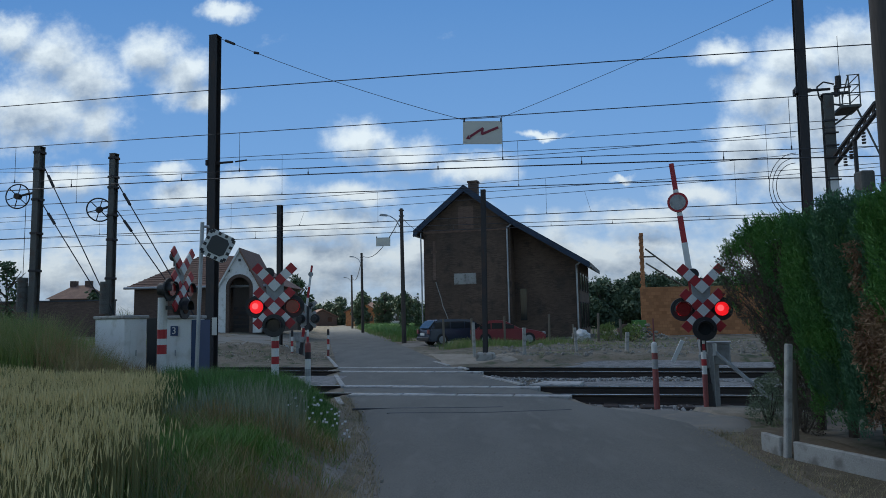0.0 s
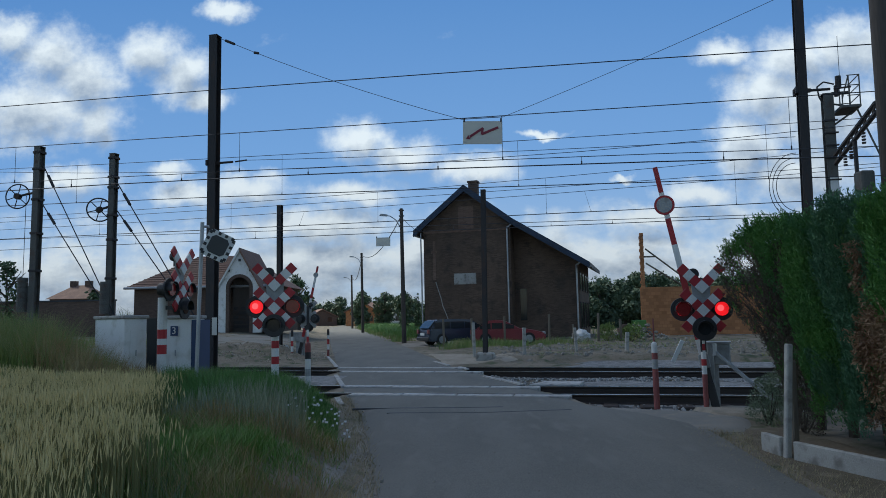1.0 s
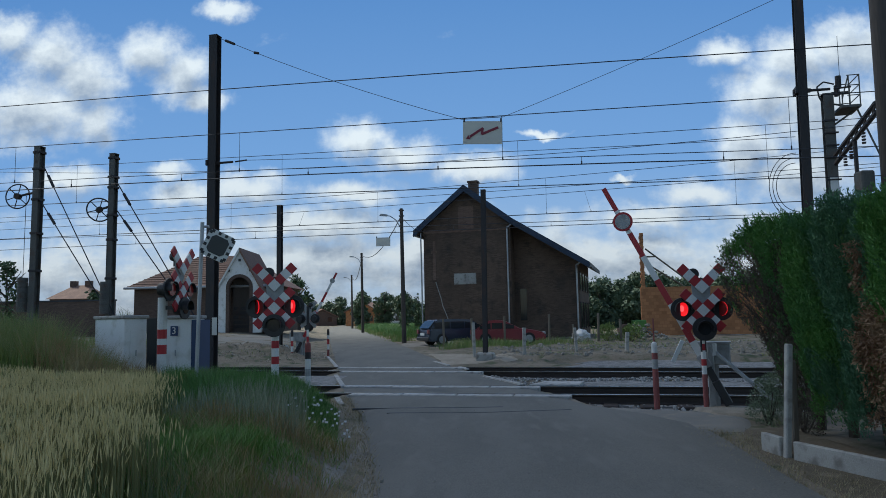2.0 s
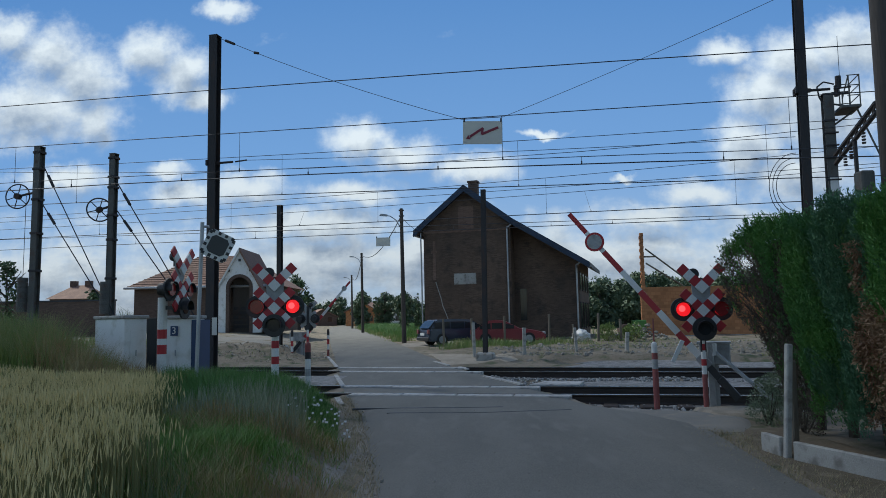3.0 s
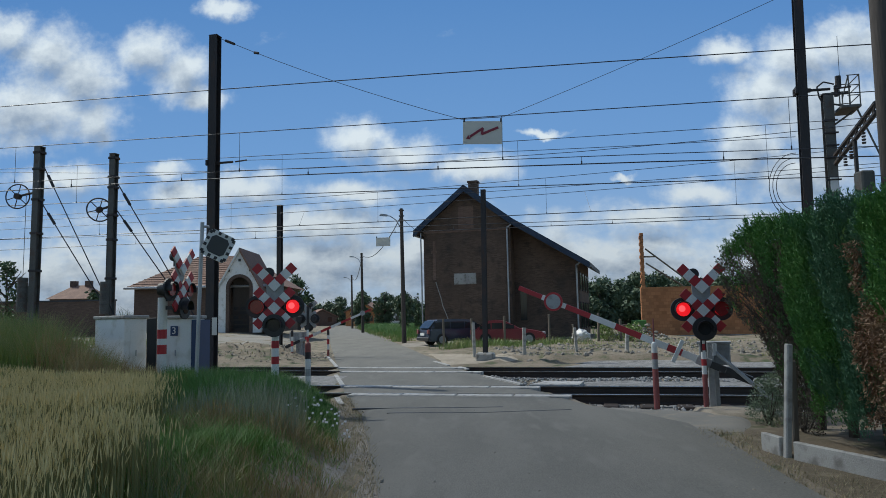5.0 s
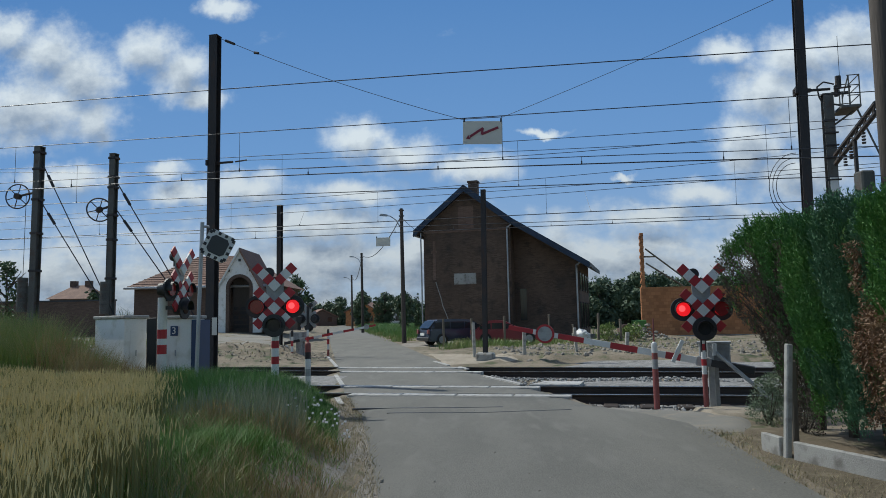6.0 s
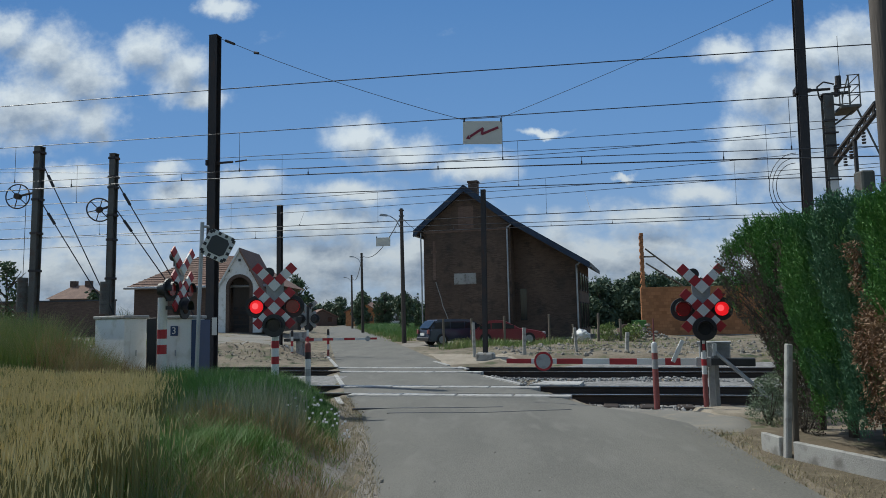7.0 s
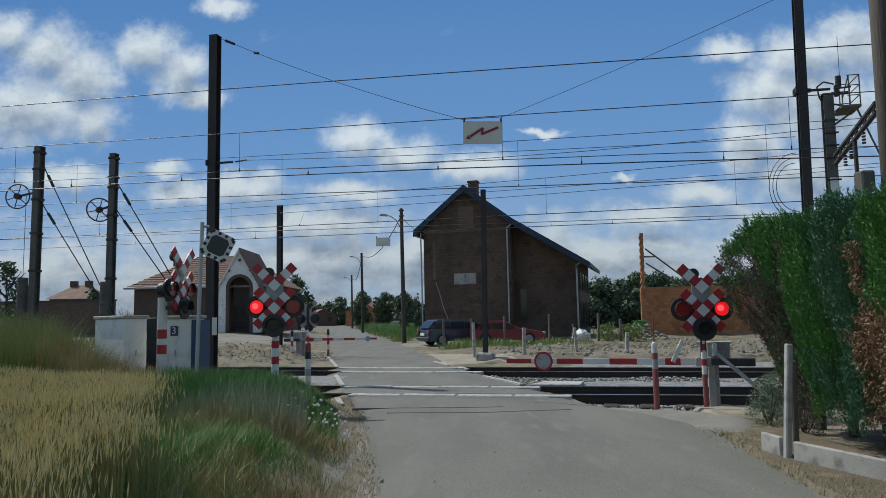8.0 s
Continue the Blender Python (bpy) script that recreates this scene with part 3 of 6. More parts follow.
# droppers: upper wire, lower wire, where they hang
DROPPERS = [(1, 2, (-16.2, -10.29, -4.45, 1.23, 6.37, 12.1)), (2, 3, (-11.5, -8.71, -5.85, -2.86, -0.07, 2.73, 5.24, 8.0)), (4, 5, (-19.0, -12.0, -4.84, 2.14, 8.36, 15.0)),
            (7, 8, (-14.5, -8.49, -2.45, 3.74, 9.91, 16.0)), (10, 8, (-5.6, 5.25)), (11, 12, (-13.5, -7.86, -1.9, 0.42, 4.1, 6.29, 9.56))]


def wire_at(k, x):
    d, za, zb, sg, r = WIRES[k]
    u = (x + 24) / 44
    return Vector((x, d - x * math.tan(radians(14)), za + (zb - za) * u - 4 * sg * max(0.0, u * (1 - u))))


def build_wires():
    for k, (d, za, zb, sg, r) in enumerate(WIRES):
        w = thing("overhead_wire", Matrix(), "dark stranded overhead line wire along the railway", "wire", "overhead wires")
        bm = B()
        xs = [-60] + [-24 + 4 * j for j in range(12)] + [60]
        for a, b in zip(xs, xs[1:]):
            tube(bm, wire_at(k, a), wire_at(k, b), r, r, 5)
        part("conductor", bm, "wire", w)
        for up, low, places in DROPPERS:
            if up == k:
                for x in places:
                    bm = B()
                    tube(bm, wire_at(up, x), wire_at(low, x), 0.005, 0.005, 5)
                    tube(bm, wire_at(low, x) - Vector((0, 0, 0.015)), wire_at(low, x) + Vector((0, 0, 0.06)), 0.014, 0.014, 5)
                    part("dropper", bm, "wire", w)


build_wires()


# ---- level crossing furniture ----
def board(bm_w, bm_r, m, pieces, half):
    """One striped arm along local x in m: pieces are (from, to, red)."""
    for a, b, red in pieces:
        box(bm_r if red else bm_w, (a, -0.012, -half), (b, 0.012, half), m)


def signal(m, label, post_r, bands, arm=1.0, post_x=0.0, z_cross=1.49, lit=True, post_y=0.06):
    """A red-and-white double cross with two red lamps and a white one."""
    s = thing("crossing_signal", m, label, "signal", "crossing signals")
    z = 0.0
    for k, (dz, red) in enumerate(bands):
        bm = B()
        tube(bm, (post_x, post_y, z), (post_x, post_y, z + dz), post_r, post_r, 14)
        part("post_band", bm, red, s)
        z += dz
    cz = z_cross
    bm = B()
    box(bm, (-0.04, 0.03, z - 0.25), (0.04, 0.07, cz + 0.5))
    if post_y > 0.1:
        box(bm, (-0.03, 0.05, z - 0.2), (0.03, post_y, z - 0.14))
        box(bm, (-0.03, 0.05, z - 0.06), (0.03, post_y, z))
    part("bracket", bm, "black", s, "black steel bracket")
    bm = B()
    prism(bm, [(-0.15, cz + 0.48), (0.15, cz + 0.48), (0.13, cz + 0.22), (0.0, cz + 0.08), (-0.13, cz + 0.22)], 0.0, 0.02)
    part("back_plate", bm, "grey_paint", s, "grey shield plate behind the boards")
    w = 0.072
    stripes = [(-0.405, -0.285, True), (-0.285, -0.175, False), (-0.175, -0.07, True), (-0.07, 0.07, False), (0.07, 0.175, True), (0.175, 0.285, False), (0.285, 0.405, True)]
    for ang, y in ((45, -0.03), (-45, -0.056)):
        p = None
        for a, b, red in stripes:
            bm = B()
            box(bm, (a, -0.012, -w), (b, 0.012, w), pose(0, y, cz, 0, ang, 0))
            if p is None:
                p = part("cross_board", bm, "red", s)
                bb = B()
                box(bb, (-0.4, 0.013, -w + 0.004), (0.4, 0.017, w - 0.004), pose(0, y, cz, 0, ang, 0))
                part("board_back", bb, "grey_paint", p)
            else:
                part("stripe", bm, "red" if red else "white", p)
    # upper chevron
    for sx in (-1, 1):
        p = None
        for a, b, red in ((0.315, 0.44, True), (0.195, 0.315, False), (0.075, 0.195, True), (-0.07, 0.075, False)):
            bm = B()
            box(bm, (a, -0.012, -w), (b, 0.012, w), pose(0, -0.03 - 0.026 * (sx > 0), cz + 0.36, 0, -45 if sx > 0 else -135, 0))
            if p is None:
                p = part("chevron_board", bm, "red", s)
                bb = B()
                box(bb, (-0.06, 0.013, -w + 0.004), (0.43, 0.017, w - 0.004), pose(0, -0.03 - 0.026 * (sx > 0), cz + 0.36, 0, -45 if sx > 0 else -135, 0))
                part("board_back", bb, "grey_paint", p)
            else:
                part("stripe", bm, "red" if red else "white", p)
    flaps = []
    for sx in (-1, 1, 0):
        lx, lz = 0.285 * sx, cz + (0.02 if sx else -0.28)
        bm = B()
        yb = 0.03 if sx else -0.085
        disc(bm, (lx, yb, lz), 0.18, 0.03, 28)
        tube(bm, (lx, yb + 0.16, lz), (lx, yb + 0.01, lz), 0.1, 0.13, 20)
        lamp = part("lamp", bm, "black", s, "black round signal lamp with backing disc")
        # half-round visor
        bm = B()
        n = 14
        for k in range(n):
            a0, a1 = math.pi * (-0.08 + 1.16 * k / n), math.pi * (-0.08 + 1.16 * (k + 1) / n)
            q = [(math.cos(a0) * 0.118, math.sin(a0) * 0.118), (math.cos(a1) * 0.118, math.sin(a1) * 0.118), (math.cos(a1) * 0.126, math.sin(a1) * 0.126), (math.cos(a0) * 0.126, math.sin(a0) * 0.126)]
            prism(bm, [(lx + u, lz + v) for u, v in q], yb - 0.11, yb - 0.012)
        part("visor", bm, "black", lamp)
        if sx:
            # added disc, a lit face and a dark face: turning imitates the flashing
            f = new("flash_disc")
            f.parent = s
            f.matrix_basis = pose(lx, yb - 0.05, lz)
            bm = B()
            disc(bm, (0, -0.006, 0), 0.105, 0.008, 24)
            part("lit_lens", bm, "lamp_on" if lit else "lamp_off", f, "glowing red lens" if lit else "unlit dark red lens")
            if lit:
                bm = B()
                disc(bm, (-0.02, -0.011, 0.012), 0.05, 0.004, 18)
                part("lens_core", bm, "lamp_core", f)
            bm = B()
            disc(bm, (0, 0.006, 0), 0.105, 0.008, 24)
            part("dark_lens", bm, "lamp_off", f, "unlit dark red lens")
            flaps.append(f)
        else:
            bm = B()
            disc(bm, (lx, yb - 0.02, lz), 0.095, 0.01, 24)
            part("white_lens", bm, "glass", lamp, "unlit clear lens")
    bm = B()
    tube(bm, (-0.1, 0.11, cz + 0.56), (-0.1, 0.03, cz + 0.56), 0.06, 0.09, 14)
    box(bm, (-0.12, 0.02, cz + 0.4), (-0.08, 0.06, cz + 0.56))
    part("bell", bm, "black", s, "black warning bell")
    return s, flaps


right_bands = [(0.52, "old_red"), (0.13, "white"), (0.1, "red"), (0.13, "white"), (0.1, "red"), (0.13, "white")]
left_bands = [(0.62, "white"), (0.11, "white"), (0.11, "red"), (0.12, "white"), (0.12, "red"), (0.14, "white"), (0.1, "white")]
sig_right, lamps_right = signal(pose(3.95, 10.86, 0, 0, 0, -6), "red and white double-cross crossing signal beside the barrier", 0.038, right_bands)
sig_left, lamps_left = signal(pose(-2.7, 11.3, 0.3, 0, 0, 4), "red and white crossing signal on a striped post in the verge", 0.06,
                              [(0.34, "white"), (0.13, "white"), (0.12, "red"), (0.13, "white"), (0.12, "red"), (0.1, "white")], z_cross=1.36)
sig_side, lamps_side = signal(pose(-4.33, 11.6, 0.55, 0, 0, 82), "crossing signal turned to the side road, seen obliquely", 0.075,
                              [(0.26, "white"), (0.14, "white"), (0.15, "red"), (0.1, "white"), (0.15, "red"), (0.3, "white"), (0.22, "white")], post_y=0.3, z_cross=1.42, lit=False)
sig_far, lamps_far = signal(pose(-5.18, 27.0, 0.0, 0, 0, 172), "far crossing signal seen from behind", 0.045, [(0.6, "white"), (0.25, "red"), (0.25, "white")])


def barrier(m, label, length, disc_at=None, counter=True, wide=1.0):
    """A half barrier: machine, post, and a boom that turns about its pivot (local x towards the road)."""
    b = thing("crossing_barrier", m, label, "barrier", "crossing barriers")
    ph = 0.7
    bm = B()
    box(bm, (-0.14, 0.08, 0), (-0.04, 0.2, 1.0), bevel=0.01)
    part("post", bm, "grey_paint", b, "pale grey steel barrier post")
    bm = B()
    box(bm, (-0.38 * wide, 0.2, 0.64), (0.08 * wide, 0.5, 0.97), bevel=0.015)
    box(bm, (-0.4 * wide, 0.18, 0.965), (0.1 * wide, 0.52, 0.995))
    part("machine_box", bm, "grey_paint", b, "grey steel barrier machine housing")
    bm = B()
    box(bm, (-0.15 - 0.05 * wide ** 3, 0.26, 0.0), (-0.15 + 0.05 * wide ** 3, 0.36, 0.64))
    part("pedestal", bm, "grey_paint", b)
    boom = new("boom")
    boom.parent = b
    boom.matrix_basis = pose(0, 0, ph)
    edges = [length]
    while edges[-1] > 0.85:
        edges.append(edges[-1] - 0.43)
    edges += [(edges[-1] + 0.12) / 2, 0.12]
    for k, (hi, lo) in enumerate(zip(edges, edges[1:])):
        bm = B()
        h = 0.055 - 0.018 * (hi + lo) / 2 / length
        box(bm, (lo, -0.018, -h), (hi, 0.018, h))
        part("stripe", bm, "white" if k % 2 else "red", boom)
    bm = B()
    box(bm, (-0.1, -0.03, -0.075), (0.12, 0.03, 0.075), bevel=0.01)
    part("boom_socket", bm, "grey_paint", boom)
    if counter:
        for y in (-0.05, 0.05):
            bm = B()
            box(bm, (-0.34, y - 0.014, -0.05), (-0.1, y + 0.014, 0.05))
            part("counter_arm", bm, "black", boom)
        bm = B()
        box(bm, (-0.72, -0.09, -0.06), (-0.32, 0.09, 0.06), bevel=0.012)
        part("counterweight", bm, "black", boom, "black cast counterweight")
    if disc_at:
        bm = B()
        disc(bm, (disc_at, -0.03, 0), 0.158, 0.012, 32)
        plate = part("disc_sign", bm, "red", boom, "round no-entry disc with red rim and pale face")
        bm = B()
        disc(bm, (disc_at, -0.038, 0), 0.122, 0.008, 32)
        part("disc_face", bm, "grey_paint", plate)
    else:
        bm = B()
        disc(bm, (length * 0.88, -0.03, 0), 0.1, 0.012, 24)
        part("disc_sign", bm, "grey_paint", boom, "grey back of a round disc")
    return b, boom


near_barrier, near_boom = barrier(pose(4.0, 11.02, 0, 0, 0, 180 - 21) @ Matrix.Diagonal((1, -1, 1, 1)), "red and white level crossing barrier with round disc", 3.16, 2.52)
far_barrier, far_boom = barrier(pose(-5.6, 28.0, 0, 0, 0, -3), "far red and white crossing barrier beyond the tracks", 2.95, wide=1.5)


def striped_post(x, y, z, h, r, bands, label, cap=True):
    p = thing("marker_post", pose(x, y, z), label, "post", "striped posts")
    z0 = 0.0
    for k, (f, c) in enumerate(bands):
        bm = B()
        tube(bm, (0, 0, z0), (0, 0, z0 + f * h), r, r, 12)
        part("post_band", bm, c, p)
        z0 += f * h
    if cap:
        bm = B()
        bmesh.ops.create_uvsphere(bm, u_segments=12, v_segments=6, radius=r, matrix=pose(0, 0, z0))
        part("cap", bm, bands[-1][1], p)
    return p


fork = striped_post(3.23, 11.0, 0, 0.98, 0.046, [(0.62, "old_red"), (0.15, "grey_paint"), (0.1, "old_red"), (0.13, "white")], "faded red and white barrier rest post")
bm = B()
tube(bm, (0, 0, 1.0), (0.0, 0, 1.38), 0.012)
part("rod", bm, "old_red", fork)
striped_post(-2.27, 11.8, 0.25, 0.8, 0.05, [(0.36, "white"), (0.15, "grey_paint"), (0.2, "white"), (0.14, "mast"), (0.15, "old_red")], "leaning red and white marker post in the verge")
for x, y in ((-4.75, 29.0), (-5.9, 27.5)):
    striped_post(x, y, 0, 1.05, 0.05, [(0.25, "old_red"), (0.2, "white"), (0.2, "red"), (0.15, "white"), (0.2, "mast")], "far red and white marker post at the roadside")
# white reflector rod and slanting strut beside the near barrier
bm = B()
box(bm, (-0.03, -0.012, -0.18), (0.03, 0.012, 0.18))
rod = part("reflector_strip", bm, "white", None)
rod.matrix_basis = pose(3.53, 10.82, 0.88, 0, 27, 0)
tagged(rod, "slanting white reflector strip on the barrier post", "reflector")
strut = thing("barrier_strut", Matrix(), "grey steel angle strut bracing the barrier post", "strut")
bm = B()
tube(bm, (4.06, 10.95, 0.93), (4.75, 10.4, 0.15), 0.03, 0.03, 6)
part("strut_bar", bm, "grey_paint", strut)
bm = B()
tube(bm, (4.12, 10.9, 0.98), (4.12, 10.9, 0.8), 0.035, 0.035, 6)
part("clamp", bm, "zinc", strut)


# ---- relay cabinets, mirror and signs ----
def cabinet(x, y, z, w, d, h, label, blue=False, turn=-2):
    c = thing("relay_cabinet", pose(x, y, z, 0, 0, turn), label, "cabinet", "relay cabinets")
    bm = B()
    box(bm, (0, 0, 0), (w, d, h), bevel=0.01)
    part("body", bm, "white_wall", c)
    bm = B()
    box(bm, (-0.03, -0.04, h), (w + 0.03, d + 0.04, h + 0.06), bevel=0.015)
    part("lid", bm, "concrete", c, "weathered concrete lid slab")
    bm = B()
    box(bm, (0.1, -0.012, 0.15), (w * 0.55, 0.0, h - 0.2), bevel=0.004)
    door = part("door", bm, "white_wall", c)
    bm = B()
    box(bm, (w * 0.5, -0.03, h * 0.5), (w * 0.53, -0.012, h * 0.58))
    part("handle", bm, "zinc", door)
    if blue:
        bm = B()
        box(bm, (w + 0.004, -0.02, 0.0), (w + 0.1, d, h - 0.02))
        part("side_panel", bm, "blue_paint", c, "dark blue side panel")
    return c


cabinet(-5.5, 12.2, 0.25, 0.4, 1.12, 1.29, "white concrete relay cabinet with flat lid in the grass", turn=50)
cab = cabinet(-4.93, 12.3, 0.25, 0.56, 0.6, 1.27, "white relay cabinet with a number plate and blue side", True)
bm = B()
box(bm, (0.2, -0.03, 0.98), (0.325, -0.014, 1.15))
tag = part("number_plate", bm, "blue_paint", cab, "small dark plate with a white figure")
fc = bpy.data.curves.new("figure", "FONT")
fc.body, fc.size, fc.align_x, fc.align_y, fc.extrude = "3", 0.17, "CENTER", "CENTER", 0.002
fc.materials.append(M["white"])
fo = new("figure", fc)
fo.parent = tag
fo.matrix_basis = pose(0.262, -0.033, 1.065, 90, 0, 0)
# plain black panel that fills the gap between the cabinets
box_gap = thing("gap_panel", pose(-5.14, 12.33, 0.25), "black panel filling the gap between the two cabinets", "board")
bm = B()
box(bm, (-0.03, 0, 0), (0.14, 0.05, 1.3), bevel=0.01)
part("panel", bm, "black", box_gap)


def build_mirror():
    t = thing("traffic_mirror", Matrix(), "convex traffic mirror with black and white border on a thin pole", "mirror")
    bm = B()
    tube(bm, (-3.67, 10.5, 0.2), (-3.6, 10.5, 2.95), 0.03, 0.03, 10)
    part("pole", bm, "zinc", t)
    m = pose(-3.34, 10.42, 2.58, 0, 26, 18)

    def rounded(h, c):
        return [(h - c, -h), (h, -h + c), (h, h - c), (h - c, h), (-h + c, h), (-h, h - c), (-h, -h + c), (-h + c, -h)]

    bm = B()
    prism(bm, rounded(0.205, 0.05), 0.0, 0.05)
    bmesh.ops.transform(bm, matrix=m, verts=bm.verts[:])
    fr = part("frame", bm, "white", t, "white frame with black marks")
    bm = B()
    prism(bm, rounded(0.135, 0.045), -0.012, 0.0)
    bmesh.ops.transform(bm, matrix=m, verts=bm.verts[:])
    part("mirror_face", bm, "mirror", t, "mirror face coloured dark like the view it reflects")
    for side in range(4):
        for k in range(4):
            bm = B()
            u = -0.15 + 0.1 * k
            box(bm, (u - 0.022, -0.008, 0.155), (u + 0.022, 0.0, 0.2), m @ pose(0, 0, 0, 0, 90 * side, 0))
            part("mark", bm, "black", fr)
    bm = B()
    tube(bm, (-3.61, 10.5, 2.62), (-3.35, 10.46, 2.6), 0.018)
    tube(bm, (-3.61, 10.5, 2.88), (-3.5, 10.5, 2.88), 0.02)
    part("clamp", bm, "zinc", t)


build_mirror()
bm = B()
box(bm, (-0.06, -0.02, -0.22), (0.06, 0.0, 0.22), bevel=0.004)
pl = part("mast_plate", bm, "plate")
pl.matrix_basis = pose(-5.77, 17.82, 1.35)
tagged(pl, "small pale plate fixed to the tall mast", "plate")


def build_warning_sign(x, y, z, w, h, arrow, turn, label):
    s = thing("warning_sign", pose(x, y, z, 0, 0, turn) @ pose(0, 0, 0, 0, 1.0, 0), label, "sign", "hanging signs")
    bm = B()
    box(bm, (-w / 2, -0.012, -h / 2), (w / 2, 0.012, h / 2), bevel=0.004)
    part("plate", bm, "plate", s)
    if arrow:
        k = w / 0.94
        pts = [(0.36, 0.12), (-0.02, -0.04), (-0.0, 0.1), (-0.3, -0.1)]
        bm = B()
        for i, (p, q) in enumerate(zip(pts, pts[1:])):
            p, q = Vector((p[0] * k, -0.02, p[1] * k)), Vector((q[0] * k, -0.02, q[1] * k))
            d = (q - p).length
            a = math.degrees(math.atan2(-(q.z - p.z), q.x - p.x))
            box(bm, (-0.01, -0.004 - 0.001 * i, -0.028), (d + 0.01, 0.004, 0.028), pose(*p, 0, a, 0))
        tri = [(-0.4 * k, -0.15 * k), (-0.29 * k, -0.165 * k), (-0.345 * k, -0.06 * k)]
        prism(bm, tri, -0.026, -0.017)
        part("lightning_arrow", bm, "arrow", s, "red lightning arrow")
    for sx in (-1, 1):
        bm = B()
        box(bm, (sx * (w / 2 - 0.03) - 0.02, -0.02, h / 2 - 0.02), (sx * (w / 2 - 0.03) + 0.02, 0.02, h / 2 + 0.07))
        part("clip", bm, "wire", s)
    return s


build_warning_sign(1.0, 16.5, 5.83, 0.94, 0.56, True, 0, "pale hanging sign with red lightning arrow over the road")
build_warning_sign(-3.4, 40, 5.83, 0.85, 0.5, False, -14, "pale back of a hanging sign over the far road")


def cable(name, pts, r, label, category="cable", parent=None):
    bm = B()
    for a, b in zip(pts, pts[1:]):
        tube(bm, a, b, r, r, 5)
    ob = part(name, bm, "wire", parent)
    if not parent:
        tagged(ob, label, category)
    return ob


def sag(a, b, drop, n=8):
    a, b = Vector(a), Vector(b)
    return [a.lerp(b, k / n) - Vector((0, 0, drop * 4 * k / n * (1 - k / n))) for k in range(n + 1)]


cable("span_cable", sag((-5.8, 17.95, 8.9), (0.5, 16.52, 6.17), 0.12), 0.007, "thin span cable holding the hanging sign")
cable("span_cable", [(0.5, 16.52, 6.17), (1.5, 16.48, 6.2)], 0.009, "thin span cable holding the hanging sign")
cable("span_cable", sag((1.5, 16.48, 6.2), (7.78, 14.8, 8.42), 0.05), 0.006, "thin span cable holding the hanging sign")
for k, (p, q) in enumerate((((-5.6, 17.9, 8.8), (-5.35, 17.85, 8.68)), ((-4.8, 17.75, 8.4), (-4.68, 17.7, 8.36)))):
    bm = B()
    tube(bm, p, q, 0.035, 0.035, 8)
    tagged(part("cable_insulator", bm, "mast"), "dark ribbed insulator on the span cable", "insulator", "span insulators")
# insulated side bracket on the tall masts
for mm, z, s in ((mid_left, 5.55, 1), (mid_right, 6.15, -1)):
    bm = B()
    box(bm, (-0.17, -0.03, z - 0.04), (0.17, 0.03, z + 0.04))
    tube(bm, (0.12, 0, z), (0.55, 0, z - 0.0), 0.03)
    tube(bm, (0.62, 0, z), (0.95, 0, z + 0.02), 0.02)
    box(bm, (-0.15, -0.15, z - 0.07), (-0.1, 0.15, z + 0.07))
    part("side_bracket", bm, "mast", mm, "dark bracket with insulators")


cable("anchor_wire", sag((-5.05, 17.75, 5.56), (7.6, 14.85, 5.17), 0.06, 12), 0.007, "thin anchor wire between the two tall masts", "wire")


# ---- tension masts: pulley wheels, weights and stays ----
def tension_gear(mm, wheel_x, z, r, weight_z, weight_h, turn):
    w = new("pulley_wheel")
    w.parent = mm
    w.matrix_basis = pose(wheel_x, -0.1, z, 0, 0, turn)
    bm = B()
    n = 28
    for k in range(n):
        a0, a1 = math.tau * k / n, math.tau * (k + 1) / n
        tube(bm, (r * math.cos(a0), 0, r * math.sin(a0)), (r * math.cos(a1), 0, r * math.sin(a1)), 0.02, 0.02, 6)
    part("rim", bm, "mast", w)
    for k in range(6):
        a = math.tau * k / 6 + 0.3
        bm = B()
        tube(bm, (0, 0, 0), (r * math.cos(a), 0, r * math.sin(a)), 0.014, 0.014, 6)
        part("spoke", bm, "mast", w)
    bm = B()
    disc(bm, (0, 0, 0), 0.09, 0.14, 16)
    part("hub", bm, "mast", w)
    bm = B()
    tube(bm, (wheel_x, -0.1, z), (0, 0, z + 0.12), 0.035)
    part("wheel_arm", bm, "mast", mm)
    wx = wheel_x + r * 0.85
    bm = B()
    tube(bm, (wx, -0.1, z), (wx, -0.1, weight_z + weight_h), 0.008)
    part("weight_cable", bm, "wire", mm)
    for k in range(7):
        z0 = weight_z + weight_h * k / 7
        bm = B()
        tube(bm, (wx, -0.1, z0), (wx, -0.1, z0 + weight_h / 7 * 0.94), 0.14, 0.14, 16)
        part("tension_weight", bm, "grey_mast", mm, "round grey tension weight")


